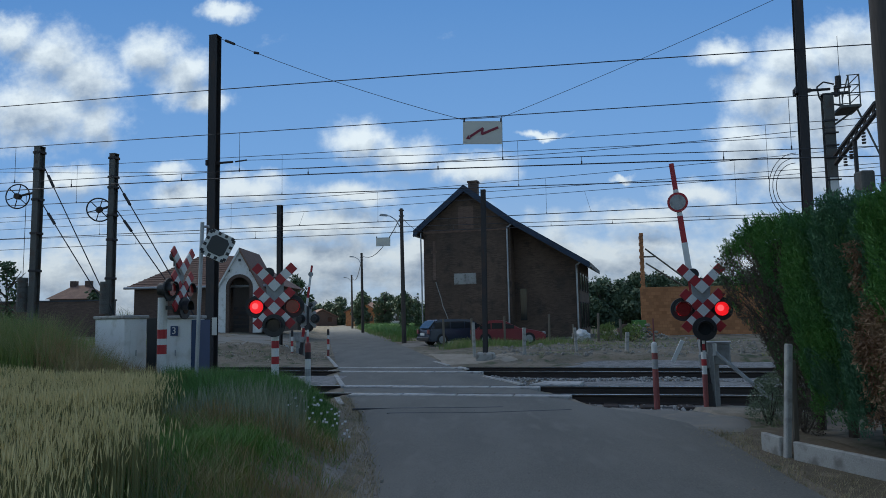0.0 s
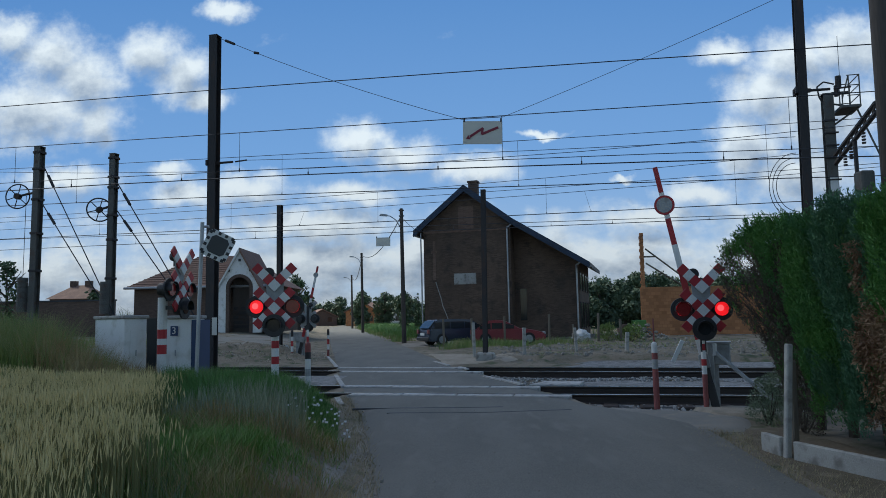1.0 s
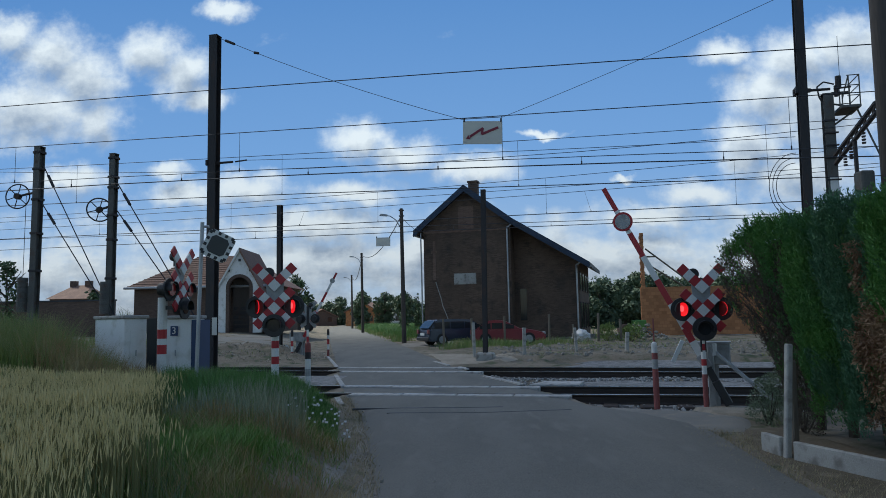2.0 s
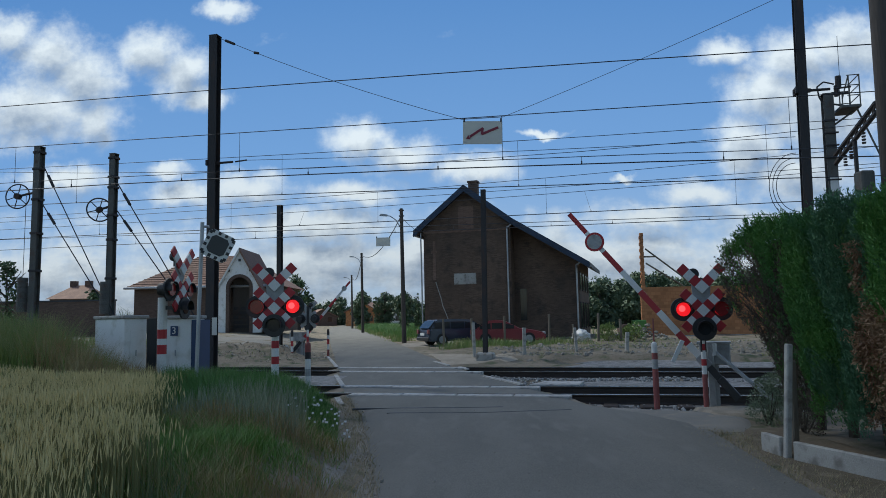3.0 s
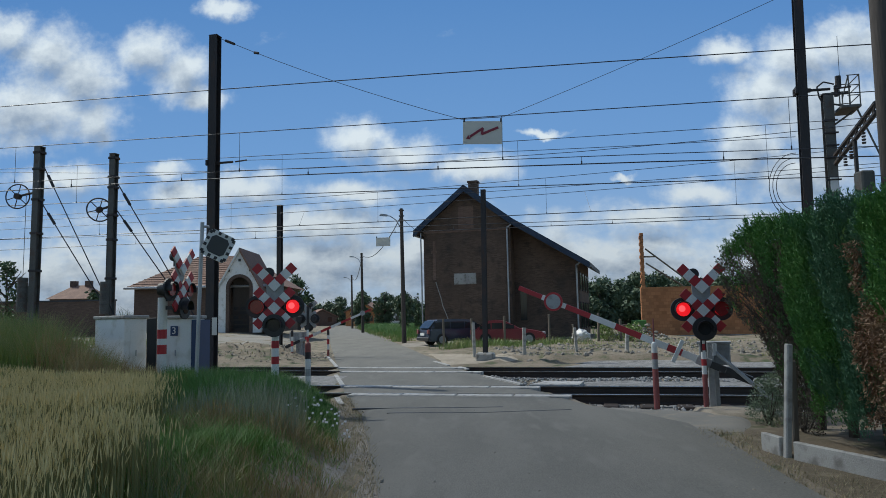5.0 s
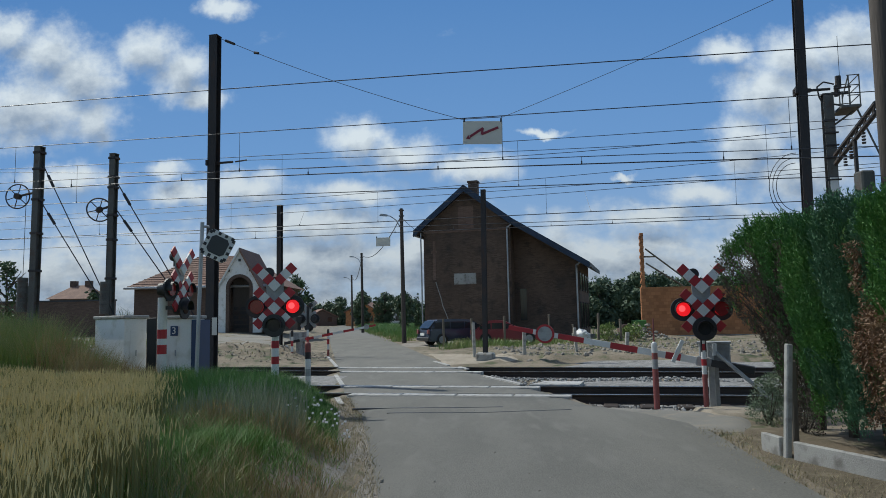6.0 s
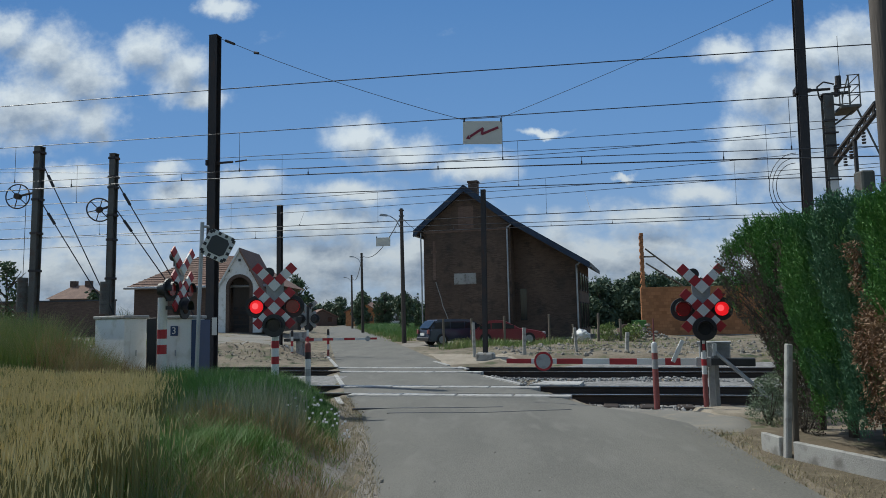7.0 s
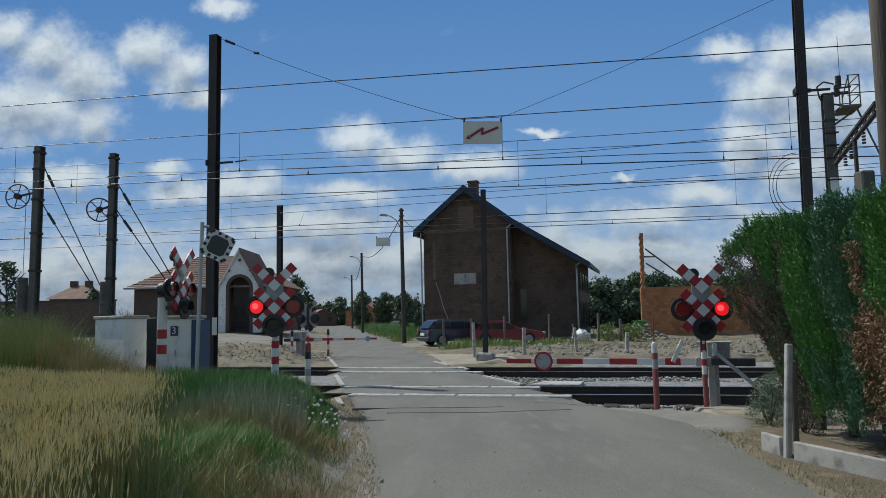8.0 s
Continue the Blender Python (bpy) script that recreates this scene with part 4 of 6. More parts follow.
tension_gear(tension_a, -0.62, 4.85, 0.36, 1.45, 1.0, 12)
tension_gear(tension_b, -0.36, 4.3, 0.33, 1.35, 0.9, 52)
for mm, w, zs in ((tension_a, 0.2, (6.1, 5.6, 4.7, 3.7, 2.6)), (tension_b, 0.17, (5.75, 5.2, 4.9, 4.1, 3.4, 2.3))):
    for z in zs:
        bm = B()
        box(bm, (-w / 2 - 0.03, -w / 2 - 0.03, z), (w / 2 + 0.03, w / 2 + 0.03, z + 0.07), bevel=0.008)
        part("clamp", bm, "mast", mm)
for (x, y), zs in (((-11.75, 20.4), (6.25, 5.1)), ((-9.3, 19.85), (5.55, 4.75))):
    for z in zs:
        end = (x + 3.0, y - 0.75, 0.9)
        a = Vector((x, y, z))
        cable("stay_wire", [a, Vector(end) + Vector((0, 0, z - zs[1]))* 0.0], 0.016, "slanting steel stay wire of the tension mast", "stay")
        d = (Vector(end) - a).normalized()
        bm = B()
        tube(bm, a + d * 0.5, a + d * 0.9, 0.04, 0.04, 8)
        tagged(part("stay_insulator", bm, "mast"), "dark insulator on the stay wire", "insulator", "stay insulators")


# ---- cage platform and cross boom beyond the hedge ----
def build_cage():
    m = lattice
    bm = B()
    prism(bm, [(0.25, -0.5), (0.82, -0.5), (0.82, 0.5), (0.25, 0.5)], 7.72, 7.8, "Z")
    fl = part("platform_floor", bm, "grey_mast", m)
    for x, y in ((0.3, -0.48), (0.5, -0.48), (0.8, -0.48), (0.8, 0.48), (0.5, 0.48)):
        bm = B()
        tube(bm, (x, y, 7.78), (x, y, 8.75 if x > 0.4 else 8.2), 0.02)
        part("post", bm, "grey_mast", fl)
    for z in (8.1, 8.42, 8.74):
        for a, b in (((0.45, -0.48), (0.8, -0.48)), ((0.8, -0.48), (0.8, 0.48)), ((0.45, 0.48), (0.8, 0.48))):
            bm = B()
            tube(bm, (*a, z), (*b, z), 0.016)
            part("rail", bm, "grey_mast", fl)
    bm = B()
    tube(bm, (0.3, -0.48, 8.0), (0.5, -0.48, 8.74), 0.02)
    part("rail", bm, "grey_mast", fl)
    for a, b in (((0.15, 0, 7.3), (0.75, 0, 7.72)), ((0.1, 0, 8.0), (0.7, -0.3, 7.75))):
        bm = B()
        tube(bm, a, b, 0.03)
        part("bracket", bm, "grey_mast", m)
    bm = B()
    tube(bm, (0.25, -0.1, 8.2), (0.25, -0.1, 8.55), 0.07)
    tube(bm, (0.32, -0.1, 8.45), (0.32, -0.1, 8.85), 0.09)
    tube(bm, (0.1, -0.1, 8.3), (0.6, -0.1, 8.3), 0.05)
    tube(bm, (0.4, 0, 8.6), (0.4, 0, 10.2), 0.008)
    part("switch_gear", bm, "mast", m, "dark line switch on the mast head")
    bm = B()
    pts = [(0.2, -0.1, 8.6), (-0.1, -0.1, 8.7), (-0.3, -0.1, 8.55), (-0.25, -0.1, 8.2), (-0.1, -0.1, 7.9)]
    for a, b in zip(pts, pts[1:]):
        tube(bm, a, b, 0.025)
    part("jumper", bm, "mast", m)
    for z in (5.5, 6.6, 6.2, 7.0, 7.4):
        bm = B()
        box(bm, (-0.22, -0.2, z), (0.22, -0.15, z + 0.05))
        part("clamp", bm, "mast", m)
    bm = B()
    box(bm, (-0.1, -0.19, 5.15), (0.13, -0.165, 5.6), bevel=0.005)
    part("plate", bm, "white", m, "small white plate on the mast")
    bm = B()
    tube(bm, (0.75, -0.3, 7.7), (1.3, -0.3, 6.2), 0.03)
    part("hanger", bm, "grey_mast", m)


build_cage()


def build_boom():
    s = thing("cantilever_boom", Matrix(), "dark sloping steel lattice boom with insulators beyond the hedge", "boom")
    a, b = Vector((12.3, 21.7, 6.0)), Vector((11.75, 18.6, 6.75))
    u = Vector((0, 0, 0.26))
    for o in (Vector((0, 0, 0)), u):
        bm = B()
        tube(bm, a + o, b + o, 0.07, 0.07, 6)
        part("chord", bm, "mast", s)
    for k in range(10):
        bm = B()
        p, q = a.lerp(b, k / 10), a.lerp(b, (k + 1) / 10)
        tube(bm, p if k % 2 else p + u, q + u if k % 2 else q, 0.035, 0.035, 5)
        part("lacing", bm, "mast", s)
    for f in (0.25, 0.4, 0.7):
        p = a.lerp(b, f)
        bm = B()
        for k in range(4):
            tube(bm, p - Vector((0, 0, 0.1 + 0.09 * k)), p - Vector((0, 0, 0.15 + 0.09 * k)), 0.06, 0.05, 8)
        part("insulator", bm, "mast", s)
    bm = B()
    tube(bm, a.lerp(b, 0.5), a.lerp(b, 0.5) - Vector((0, 0, 4.5)), 0.06)
    part("support_tube", bm, "mast", s)


build_boom()
for k in range(3):
    n, rr = 16, 1.35 - 0.2 * k
    pts = [Vector((9.15 + 0.1 * k + 0.55 * rr * (1 - math.sin(math.pi * j / n)) * 1.1, 19.5, 4.9 + rr * 0.72 * math.cos(math.pi * j / n))) for j in range(n + 1)]
    cable("jumper_cable", pts, 0.01, "drooping loop of jumper cable beside the mast")


# ---- poles of the road ----
def street_pole(x, y, top, r, lamp, label):
    p = thing("utility_pole", pose(x, y, 0, 0, -0.5, 0), label, "pole", "roadside poles")
    bm = B()
    tube(bm, (0, 0, -0.3), (0, 0, top), r * 1.15, r * 0.8, 10)
    part("shaft", bm, "pole_wood", p)
    for z in (top - 0.15, top - 0.5, top - 0.8):
        bm = B()
        box(bm, (-0.16, -0.05, z), (0.16, 0.05, z + 0.07))
        part("clamp", bm, "mast", p)
    if lamp:
        bm = B()
        pts = [(0, 0, top - 1.3), (-0.35, 0, top - 0.7), (-0.7, 0, top - 0.45), (-0.95, 0, top - 0.42)]
        for a, b in zip(pts, pts[1:]):
            tube(bm, a, b, 0.03)
        arm = part("lamp_arm", bm, "zinc", p)
        bm = B()
        prism(bm, [(-1.35, top - 0.42), (-0.9, top - 0.46), (-0.85, top - 0.36), (-1.25, top - 0.3)], -0.1, 0.1)
        part("lamp_head", bm, "zinc", arm, "grey street lamp head")
    return p


street_pole(-2.45, 43.0, 8.2, 0.13, True, "tall dark timber pole with street lamp at the driveway")
street_pole(-8.85, 77.0, 8.7, 0.15, True, "far timber pole with street lamp beside the road")
street_pole(-14.9, 115.0, 8.7, 0.16, True, "distant timber pole carrying a transformer box")
cable("service_cable", sag((-2.45, 43, 7.9), (-8.85, 77, 8.4), 1.1), 0.03, "sagging service cable between the road poles")
cable("service_cable", sag((-8.85, 77, 8.4), (-14.9, 115, 8.5), 1.5), 0.04, "sagging service cable between the road poles")
cable("service_cable", sag((-2.45, 43, 7.6), (-0.9, 45.8, 6.8), 0.2), 0.015, "service cable running to the brick house")
bm = B()
tube(bm, (5.78, 9.0, 0), (5.83, 9.0, 7.5), 0.12, 0.1, 14)
wp = tagged(part("timber_pole", bm, "pole_wood", smooth=True), "thick weathered timber pole rising behind the hedge", "pole")
bm = B()
box(bm, (5.46, 9.05, 2.98), (5.64, 9.25, 3.26), bevel=0.02)
tagged(part("meter_box", bm, "grey_mast"), "small dark grey box fixed to the timber pole", "box")


# ---- the cloud that draws off the sun ----
def build_cloud():
    m = bpy.data.materials.new("thin_cloud")
    m.use_nodes = True
    nt = m.node_tree
    p = nt.nodes["Principled BSDF"]
    p.inputs["Base Color"].default_value = (0.85, 0.86, 0.88, 1)
    p.inputs["Roughness"].default_value = 1.0
    tr = nt.nodes.new("ShaderNodeBsdfTransparent")
    mx = nt.nodes.new("ShaderNodeMixShader")
    tc = nt.nodes.new("ShaderNodeTexCoord")
    ln = nt.nodes.new("ShaderNodeVectorMath")
    ln.operation = "LENGTH"
    sc = nt.nodes.new("ShaderNodeVectorMath")
    sc.operation = "MULTIPLY"
    sc.inputs[1].default_value = (1 / 420, 1 / 300, 0)
    nt.links.new(tc.outputs["Object"], sc.inputs[0])
    nt.links.new(sc.outputs[0], ln.inputs[0])
    mr = nt.nodes.new("ShaderNodeMapRange")
    mr.interpolation_type = "SMOOTHSTEP"
    mr.inputs[1].default_value, mr.inputs[2].default_value, mr.inputs[3].default_value, mr.inputs[4].default_value = 0.98, 0.78, 0.0, 0.76
    nt.links.new(ln.outputs["Value"], mr.inputs[0])
    nt.links.new(mr.outputs[0], mx.inputs[0])
    nt.links.new(tr.outputs[0], mx.inputs[1])
    nt.links.new(p.outputs[0], mx.inputs[2])
    nt.links.new(mx.outputs[0], nt.nodes["Material Output"].inputs[0])
    bm = B()
    bmesh.ops.create_icosphere(bm, subdivisions=4, radius=1)
    for v in bm.verts:
        k = 1 + 0.08 * noise.noise(v.co * 4)
        v.co = Vector((v.co.x * 420 * k, v.co.y * 300 * k, v.co.z * 60 * k))
    return tagged(part("cloud", bm, m, smooth=True), "thin white summer cloud drawing off the sun", "cloud", kind="structure")


cloud = build_cloud()
CLOUD_AT = SUN_TO * (900 / SUN_TO.z)


# ---- scattered plants ----
rng = np.random.default_rng(7)


def blades(name, base, height, width, lean, material, label, category, kind="stuff", up=1.0):
    """Curved blades: five corners each, bent over by lean in a random direction."""
    n = len(base)
    a = rng.uniform(0, math.tau, n)
    b = rng.uniform(0, math.tau, n)
    d = np.stack([np.cos(a), np.sin(a), np.zeros(n)], 1)
    s = np.stack([np.cos(b), np.sin(b), np.zeros(n)], 1) * (width / 2)[:, None]
    hz = np.zeros((n, 3))
    hz[:, 2] = height
    mid = base + hz * 0.55 + d * (lean * height * 0.3)[:, None]
    tip = base + hz + d * (lean * height)[:, None]
    v = np.stack([base - s, base + s, mid - s * 0.8, mid + s * 0.8, tip], 1).reshape(-1, 3)
    k = np.arange(n)[:, None] * 5
    quads = (k + np.array([0, 1, 3, 2])).tolist()
    tris = (k + np.array([2, 3, 4])).tolist()
    ob = raw(name, v.tolist(), quads + tris, material)
    return tagged(ob, label, category, kind=kind)


def place(xs, ys):
    return np.array([(x, y, ground_z(x, y) - 0.01) for x, y in zip(xs, ys)])


def build_wheat():
    n = 38000
    y = 3.0 + 7.0 * rng.uniform(0, 1, n) ** 0.8
    edge = -1.55 - (y - 3.2) * 0.37
    x = edge - rng.uniform(0, 1, n) ** 1.1 * (2.0 + y * 0.62)
    x = x + 0.18 * np.sin(y * 3.1) + rng.normal(0, 0.12, n)
    base = place(x, y)
    wave = np.array([noise.noise(Vector((a * 0.9, b * 0.9, 5))) for a, b in zip(x, y)])
    h = 0.8 - base[:, 2] + 0.1 * wave - np.abs(rng.normal(0, 0.11, n))
    h = np.clip(h, 0.3, 1.0)
    ang = rng.uniform(0, math.tau, n)
    ln = np.abs(rng.normal(0.04, 0.04, n))
    d = np.stack([np.cos(ang) + 0.25, np.sin(ang) * 0.8, np.zeros(n)], 1)
    top = base + np.stack([np.zeros(n), np.zeros(n), h], 1) + d * (ln * h)[:, None]
    droop = d * rng.uniform(0.0, 0.03, n)[:, None] + np.stack([np.zeros(n), np.zeros(n), rng.uniform(0.055, 0.095, n)], 1)
    tip = top + droop
    b = rng.uniform(0, math.tau, n)
    s = np.stack([np.cos(b), np.sin(b), np.zeros(n)], 1)
    t = np.stack([-np.sin(b), np.cos(b), np.zeros(n)], 1)
    q = (top + tip) / 2
    w = rng.uniform(0.0028, 0.0048, n)[:, None]
    v = np.stack([base - s * 0.003, base + s * 0.003, top + s * 0.0018, top - s * 0.0018, q + s * w, q + t * w, q - s * w, q - t * w, tip + droop * 0.15], 1).reshape(-1, 3)
    k = np.arange(n)[:, None] * 9
    stems = v.reshape(-1, 9, 3)[:, :4].reshape(-1, 3)
    tagged(raw("wheat_stalks", stems.tolist(), (np.arange(n)[:, None] * 4 + np.array([0, 1, 2, 3])).tolist(), "stalk"), "upright straw coloured wheat stalks", "wheat", kind="stuff")
    faces = []
    for i in range(4):
        faces += (k + np.array([2, 4 + i, 4 + (i + 1) % 4])).tolist() + (k + np.array([8, 4 + (i + 1) % 4, 4 + i])).tolist()
    tagged(raw("wheat", v.tolist(), faces, "wheat"), "ripe golden wheat with heavy ears at the field edge", "wheat", kind="stuff")
    # awns: fine bristles above the ears
    j = rng.integers(0, n, 24000)
    blades("wheat_awns", tip[j] - droop[j] * rng.uniform(0.1, 0.9, len(j))[:, None], rng.uniform(0.04, 0.075, len(j)), np.full(len(j), 0.0016), rng.uniform(0.1, 0.5, len(j)), "wheat", "fine pale bristles of the wheat ears", "wheat")
    m = 14000
    j = rng.integers(0, n, m)
    bb = base[j] + np.stack([rng.normal(0, 0.03, m), rng.normal(0, 0.03, m), h[j] * rng.uniform(0.1, 0.6, m)], 1)
    blades("wheat_leaves", bb, rng.uniform(0.1, 0.26, m), rng.uniform(0.003, 0.007, m), rng.uniform(0.2, 0.7, m), "stalk", "narrow dry wheat leaves among the stalks", "wheat")
    # blue-green grass growing into the near end of the field
    m = 6500
    y = rng.uniform(2.3, 5.4, m)
    x = -1.15 - (y - 3.2) * 0.37 - rng.uniform(0, 1, m) ** 1.6 * (0.9 + y * 0.5)
    bb = place(x, y)
    blades("field_grass", bb, rng.uniform(0.2, 0.6, m) - bb[:, 2], rng.uniform(0.003, 0.006, m), rng.uniform(0.05, 0.4, m), "blue_green", "blue green grass at the field edge", "grass")


def build_verge():
    n = 82000
    y = rng.uniform(2.6, 13.1, n)
    l = np.array([along(ROAD_L, v) for v in y])
    far = np.where(y < 9.9, -1.2 - (y - 3.2) * 0.37, l - 4.2)
    f = rng.uniform(0, 1, n) ** 0.85
    x = l - 0.12 - f * np.maximum(l - 0.12 - far + 0.5, 0.3)
    side = l - x
    patch = np.array([noise.noise(Vector((a * 1.3, b * 1.3, 9))) for a, b in zip(x, y)])
    keep = rng.uniform(0, 1, n) < np.clip((side - 0.32) * 1.1 + 0.5 * patch, 0.02, 1)
    x, y, side, patch = x[keep], y[keep], side[keep], patch[keep]
    base = place(x, y)
    h = np.clip(0.05 + 0.14 * np.clip(side / 1.6, 0, 1) + 0.13 * patch, 0.05, 0.5) * rng.uniform(0.6, 1.25, len(x))
    blades("grass", base, h, rng.uniform(0.003, 0.007, len(x)), rng.uniform(0.2, 1.3, len(x)), "grass", "lush green verge grass with dry brownish patches", "grass")
    # dark lush grass along the crest of the bank, before the masts
    m = 22000
    y = rng.uniform(8.4, 11.2, m)
    l = np.array([along(ROAD_L, v) for v in y])
    side = 0.35 + 2.6 * rng.uniform(0, 1, m)
    x = l - side
    base = place(x, y)
    bumps = np.array([noise.noise(Vector((a * 1.7, b * 1.7, 4))) for a, b in zip(x, y)])
    h = (0.08 + 0.3 * np.clip((side - 0.4) / 1.3, 0, 1)) * (1 + 0.45 * bumps) * rng.uniform(0.55, 1.15, m)
    blades("crest_grass", base, h, rng.uniform(0.004, 0.009, m), rng.uniform(0.1, 0.8, m), "lush", "dark lush grass on the crest of the bank", "grass")
    # dry rust brown patches
    spots = [(-2.15, 6.5), (-1.5, 7.0), (-1.6, 4.7), (-0.85, 5.0)]
    bx = np.concatenate([rng.normal(a, 0.2, 900) for a, b in spots])
    by = np.concatenate([rng.normal(b, 0.3, 900) for a, b in spots])
    ok = bx < np.array([along(ROAD_L, v) for v in by]) - 0.15
    bx, by = bx[ok], by[ok]
    blades("dry_patch_grass", place(bx, by), rng.uniform(0.12, 0.32, len(bx)), rng.uniform(0.002, 0.005, len(bx)), rng.uniform(0.2, 0.9, len(bx)), "brown_weeds", "withered rust brown grass in the verge", "grass")
    # grey-green seed heads between the crest and the field
    m = 1700
    y = rng.uniform(6.8, 8.8, m)
    l = np.array([along(ROAD_L, v) for v in y])
    x = l - 0.7 - 1.6 * rng.uniform(0, 1, m)
    base = place(x, y)
    blades("seed_grass", base, rng.uniform(0.2, 0.42, m), rng.uniform(0.006, 0.011, m), rng.uniform(0.03, 0.3, m), "seed_green", "grey green seeding grass stems along the verge", "grass")
    m = 4200
    y = rng.uniform(3.6, 13.2, m)
    l = np.array([along(ROAD_L, v) for v in y])
    x = l - np.abs(rng.normal(0.1, 0.26, m)) + 0.05
    base = place(x, y)
    blades("dry_edge_grass", base, rng.uniform(0.02, 0.1, m), rng.uniform(0.003, 0.007, m), rng.uniform(0.3, 1.2, m), "dry", "thin dry straw along the road edge", "grass")


def build_weeds():
    n = 62000
    x = rng.uniform(-13, -3.6, n)
    y = rng.uniform(10.1, 13.2, n)
    base = place(x, y)
    xs = x * 11.3 / y
    top = np.interp(xs, [-9, -6.3, -5.9, -5.4, -4.8, -3.6], [2.0, 1.72, 1.45, 1.08, 0.86, 0.72])
    rough = np.array([noise.noise(Vector((a * 1.5, b * 1.5, 2))) for a, b in zip(x, y)])
    tint = np.array([noise.noise(Vector((a * 1.1, b * 1.1, 11))) for a, b in zip(x, y)])
    h = np.clip((top - base[:, 2]) * (1 + 0.22 * rough) * rng.uniform(0.35, 1.0, n), 0.08, 1.3)
    ok = ~((x > -6.55) & (x < -4.1) & (y > 12.1))
    brown = (tint + np.interp(xs, [-8, -6.0, -5.2, -4.6, -4.1], [-0.3, -0.12, 0.35, 0.3, -0.4])) > 0.12
    for sel, material, name, label in ((ok & ~brown, "weeds", "weeds", "tall rank green weeds and grass before the railway"), (ok & brown, "brown_weeds", "dry_weeds", "withered brown weeds beside the relay cabinet")):
        blades(name, base[sel], h[sel], rng.uniform(0.003, 0.009, sel.sum()), rng.uniform(0.05, 0.55, sel.sum()), material, label, "weeds")


def build_flowers():
    vs, fs, cs = [], [], []
    pts = [(along(ROAD_L, b) - a, b) for a, b in zip(rng.uniform(0.2, 0.95, 46), rng.uniform(8.0, 9.9, 46))]
    for x, y in pts:
        z = ground_z(x, y) + rng.uniform(0.1, 0.2)
        b = len(vs)
        vs.append((x, y, z + 0.006))
        for k in range(8):
            a = math.tau * k / 8
            r = 0.019 if k % 2 else 0.012
            vs.append((x + r * math.cos(a), y + r * math.sin(a) * 0.6, z + r * math.sin(a) * 0.8))
        fs += [(b, b + 1 + k, b + 1 + (k + 1) % 8) for k in range(8)]
    tagged(raw("daisies", vs, fs, "white"), "small white daisies in the verge grass", "flowers", kind="stuff")


build_wheat()
build_verge()
build_weeds()
build_flowers()


def tufts(name, spots, per, h, spreadr, material, label, fine=1.0):
    bx = np.concatenate([rng.normal(x, spreadr, per) for x, y in spots])
    by = np.concatenate([rng.normal(y, spreadr, per) for x, y in spots])
    n = len(bx)
    blades(name, place(bx, by), rng.uniform(0.3, 1.1, n) * h, rng.uniform(0.01, 0.03, n) * (1 + h) * fine, rng.uniform(0.1, 0.8, n), material, label, "grass")


yard = [(rng.uniform(1.2, 15), rng.uniform(28.5, 36)) for _ in range(70)]
tufts("yard_green", [(rng.uniform(0.2, 6.8), rng.uniform(32.5, 36.5)) for _ in range(60)], 60, 0.36, 0.35, "weeds", "green grass patches before the parked cars", 0.6)
tufts("yard_grass", yard, 30, 0.16, 0.3, "weeds", "scrubby weeds on the waste ground before the house", 0.5)
tufts("yard_straw", [(rng.uniform(0.5, 12), rng.uniform(24.5, 33)) for _ in range(90)], 26, 0.13, 0.3, "dry", "pale dry grass on the waste ground", 0.4)
tufts("track_weeds", [(rng.uniform(-11, -7), rng.uniform(26.5, 29)) for _ in range(8)] + [(rng.uniform(3, 14), rng.uniform(23.5, 26)) for _ in range(22)], 40, 0.14, 0.25, "weeds", "low weeds beside the far track", 0.5)
tufts("shoulder_grass", [(rng.uniform(2.95, 3.6), rng.uniform(5.5, 9.2)) for _ in range(45)], 60, 0.07, 0.14, "dry", "sparse dry grass on the dirt shoulder", 0.25)
cr = [(along(ROAD_R, y) + 1.2 + rng.uniform(0, 1) ** 1.5 * 14, y) for y in rng.uniform(50, 125, 700)]
tufts("crop_field", cr, 34, 0.8, 0.5, "crop", "bright green crop beside the far road")
tufts("far_verge", [(along(ROAD_R, y) + rng.uniform(0.2, 1.2), y) for y in rng.uniform(45, 120, 150)], 30, 0.35, 0.3, "weeds", "dry grass verge along the far road")
tufts("wall_grass", [(rng.uniform(-38, -14), rng.uniform(27, 40)) for _ in range(200)], 30, 0.5, 0.5, "weeds", "rough grass before the boundary wall")


# ---- conifer hedge with dead patches, its plinth and posts ----
SEAMS = (6.62, 7.32, 8.12, 8.8)


def hedge_face(y, z):
    """The x of the hedge's road side: swelling plants with deep seams between them."""
    f = 4.02 - 0.24 * smooth01(0.3, 1.9, z) - 0.14 * smooth01(7.9, 9.3, y) * smooth01(1.0, 2.4, z)
    f += 0.5 * smooth01(8.6, 9.4, y) * smooth01(1.6, 0.4, z)
    f += 0.09 * noise.noise(Vector((y * 2.2, z * 1.2, 0))) + 0.07 * noise.noise(Vector((y * 6.5, z * 3.2, 3)))
    for b in SEAMS:
        f += (0.17 + 0.1 * noise.noise(Vector((b, z * 2, 5)))) * math.exp(-((y - b - 0.05 * math.sin(z * 4 + b)) / 0.075) ** 2)
    return f + 0.04


def hedge_top(y):
    return 2.47 + 0.05 * math.sin(y * 4.6 + 1) + 0.07 * noise.noise(Vector((y * 3, 4, 0))) - 0.22 * smooth01(8.9, 9.4, y)


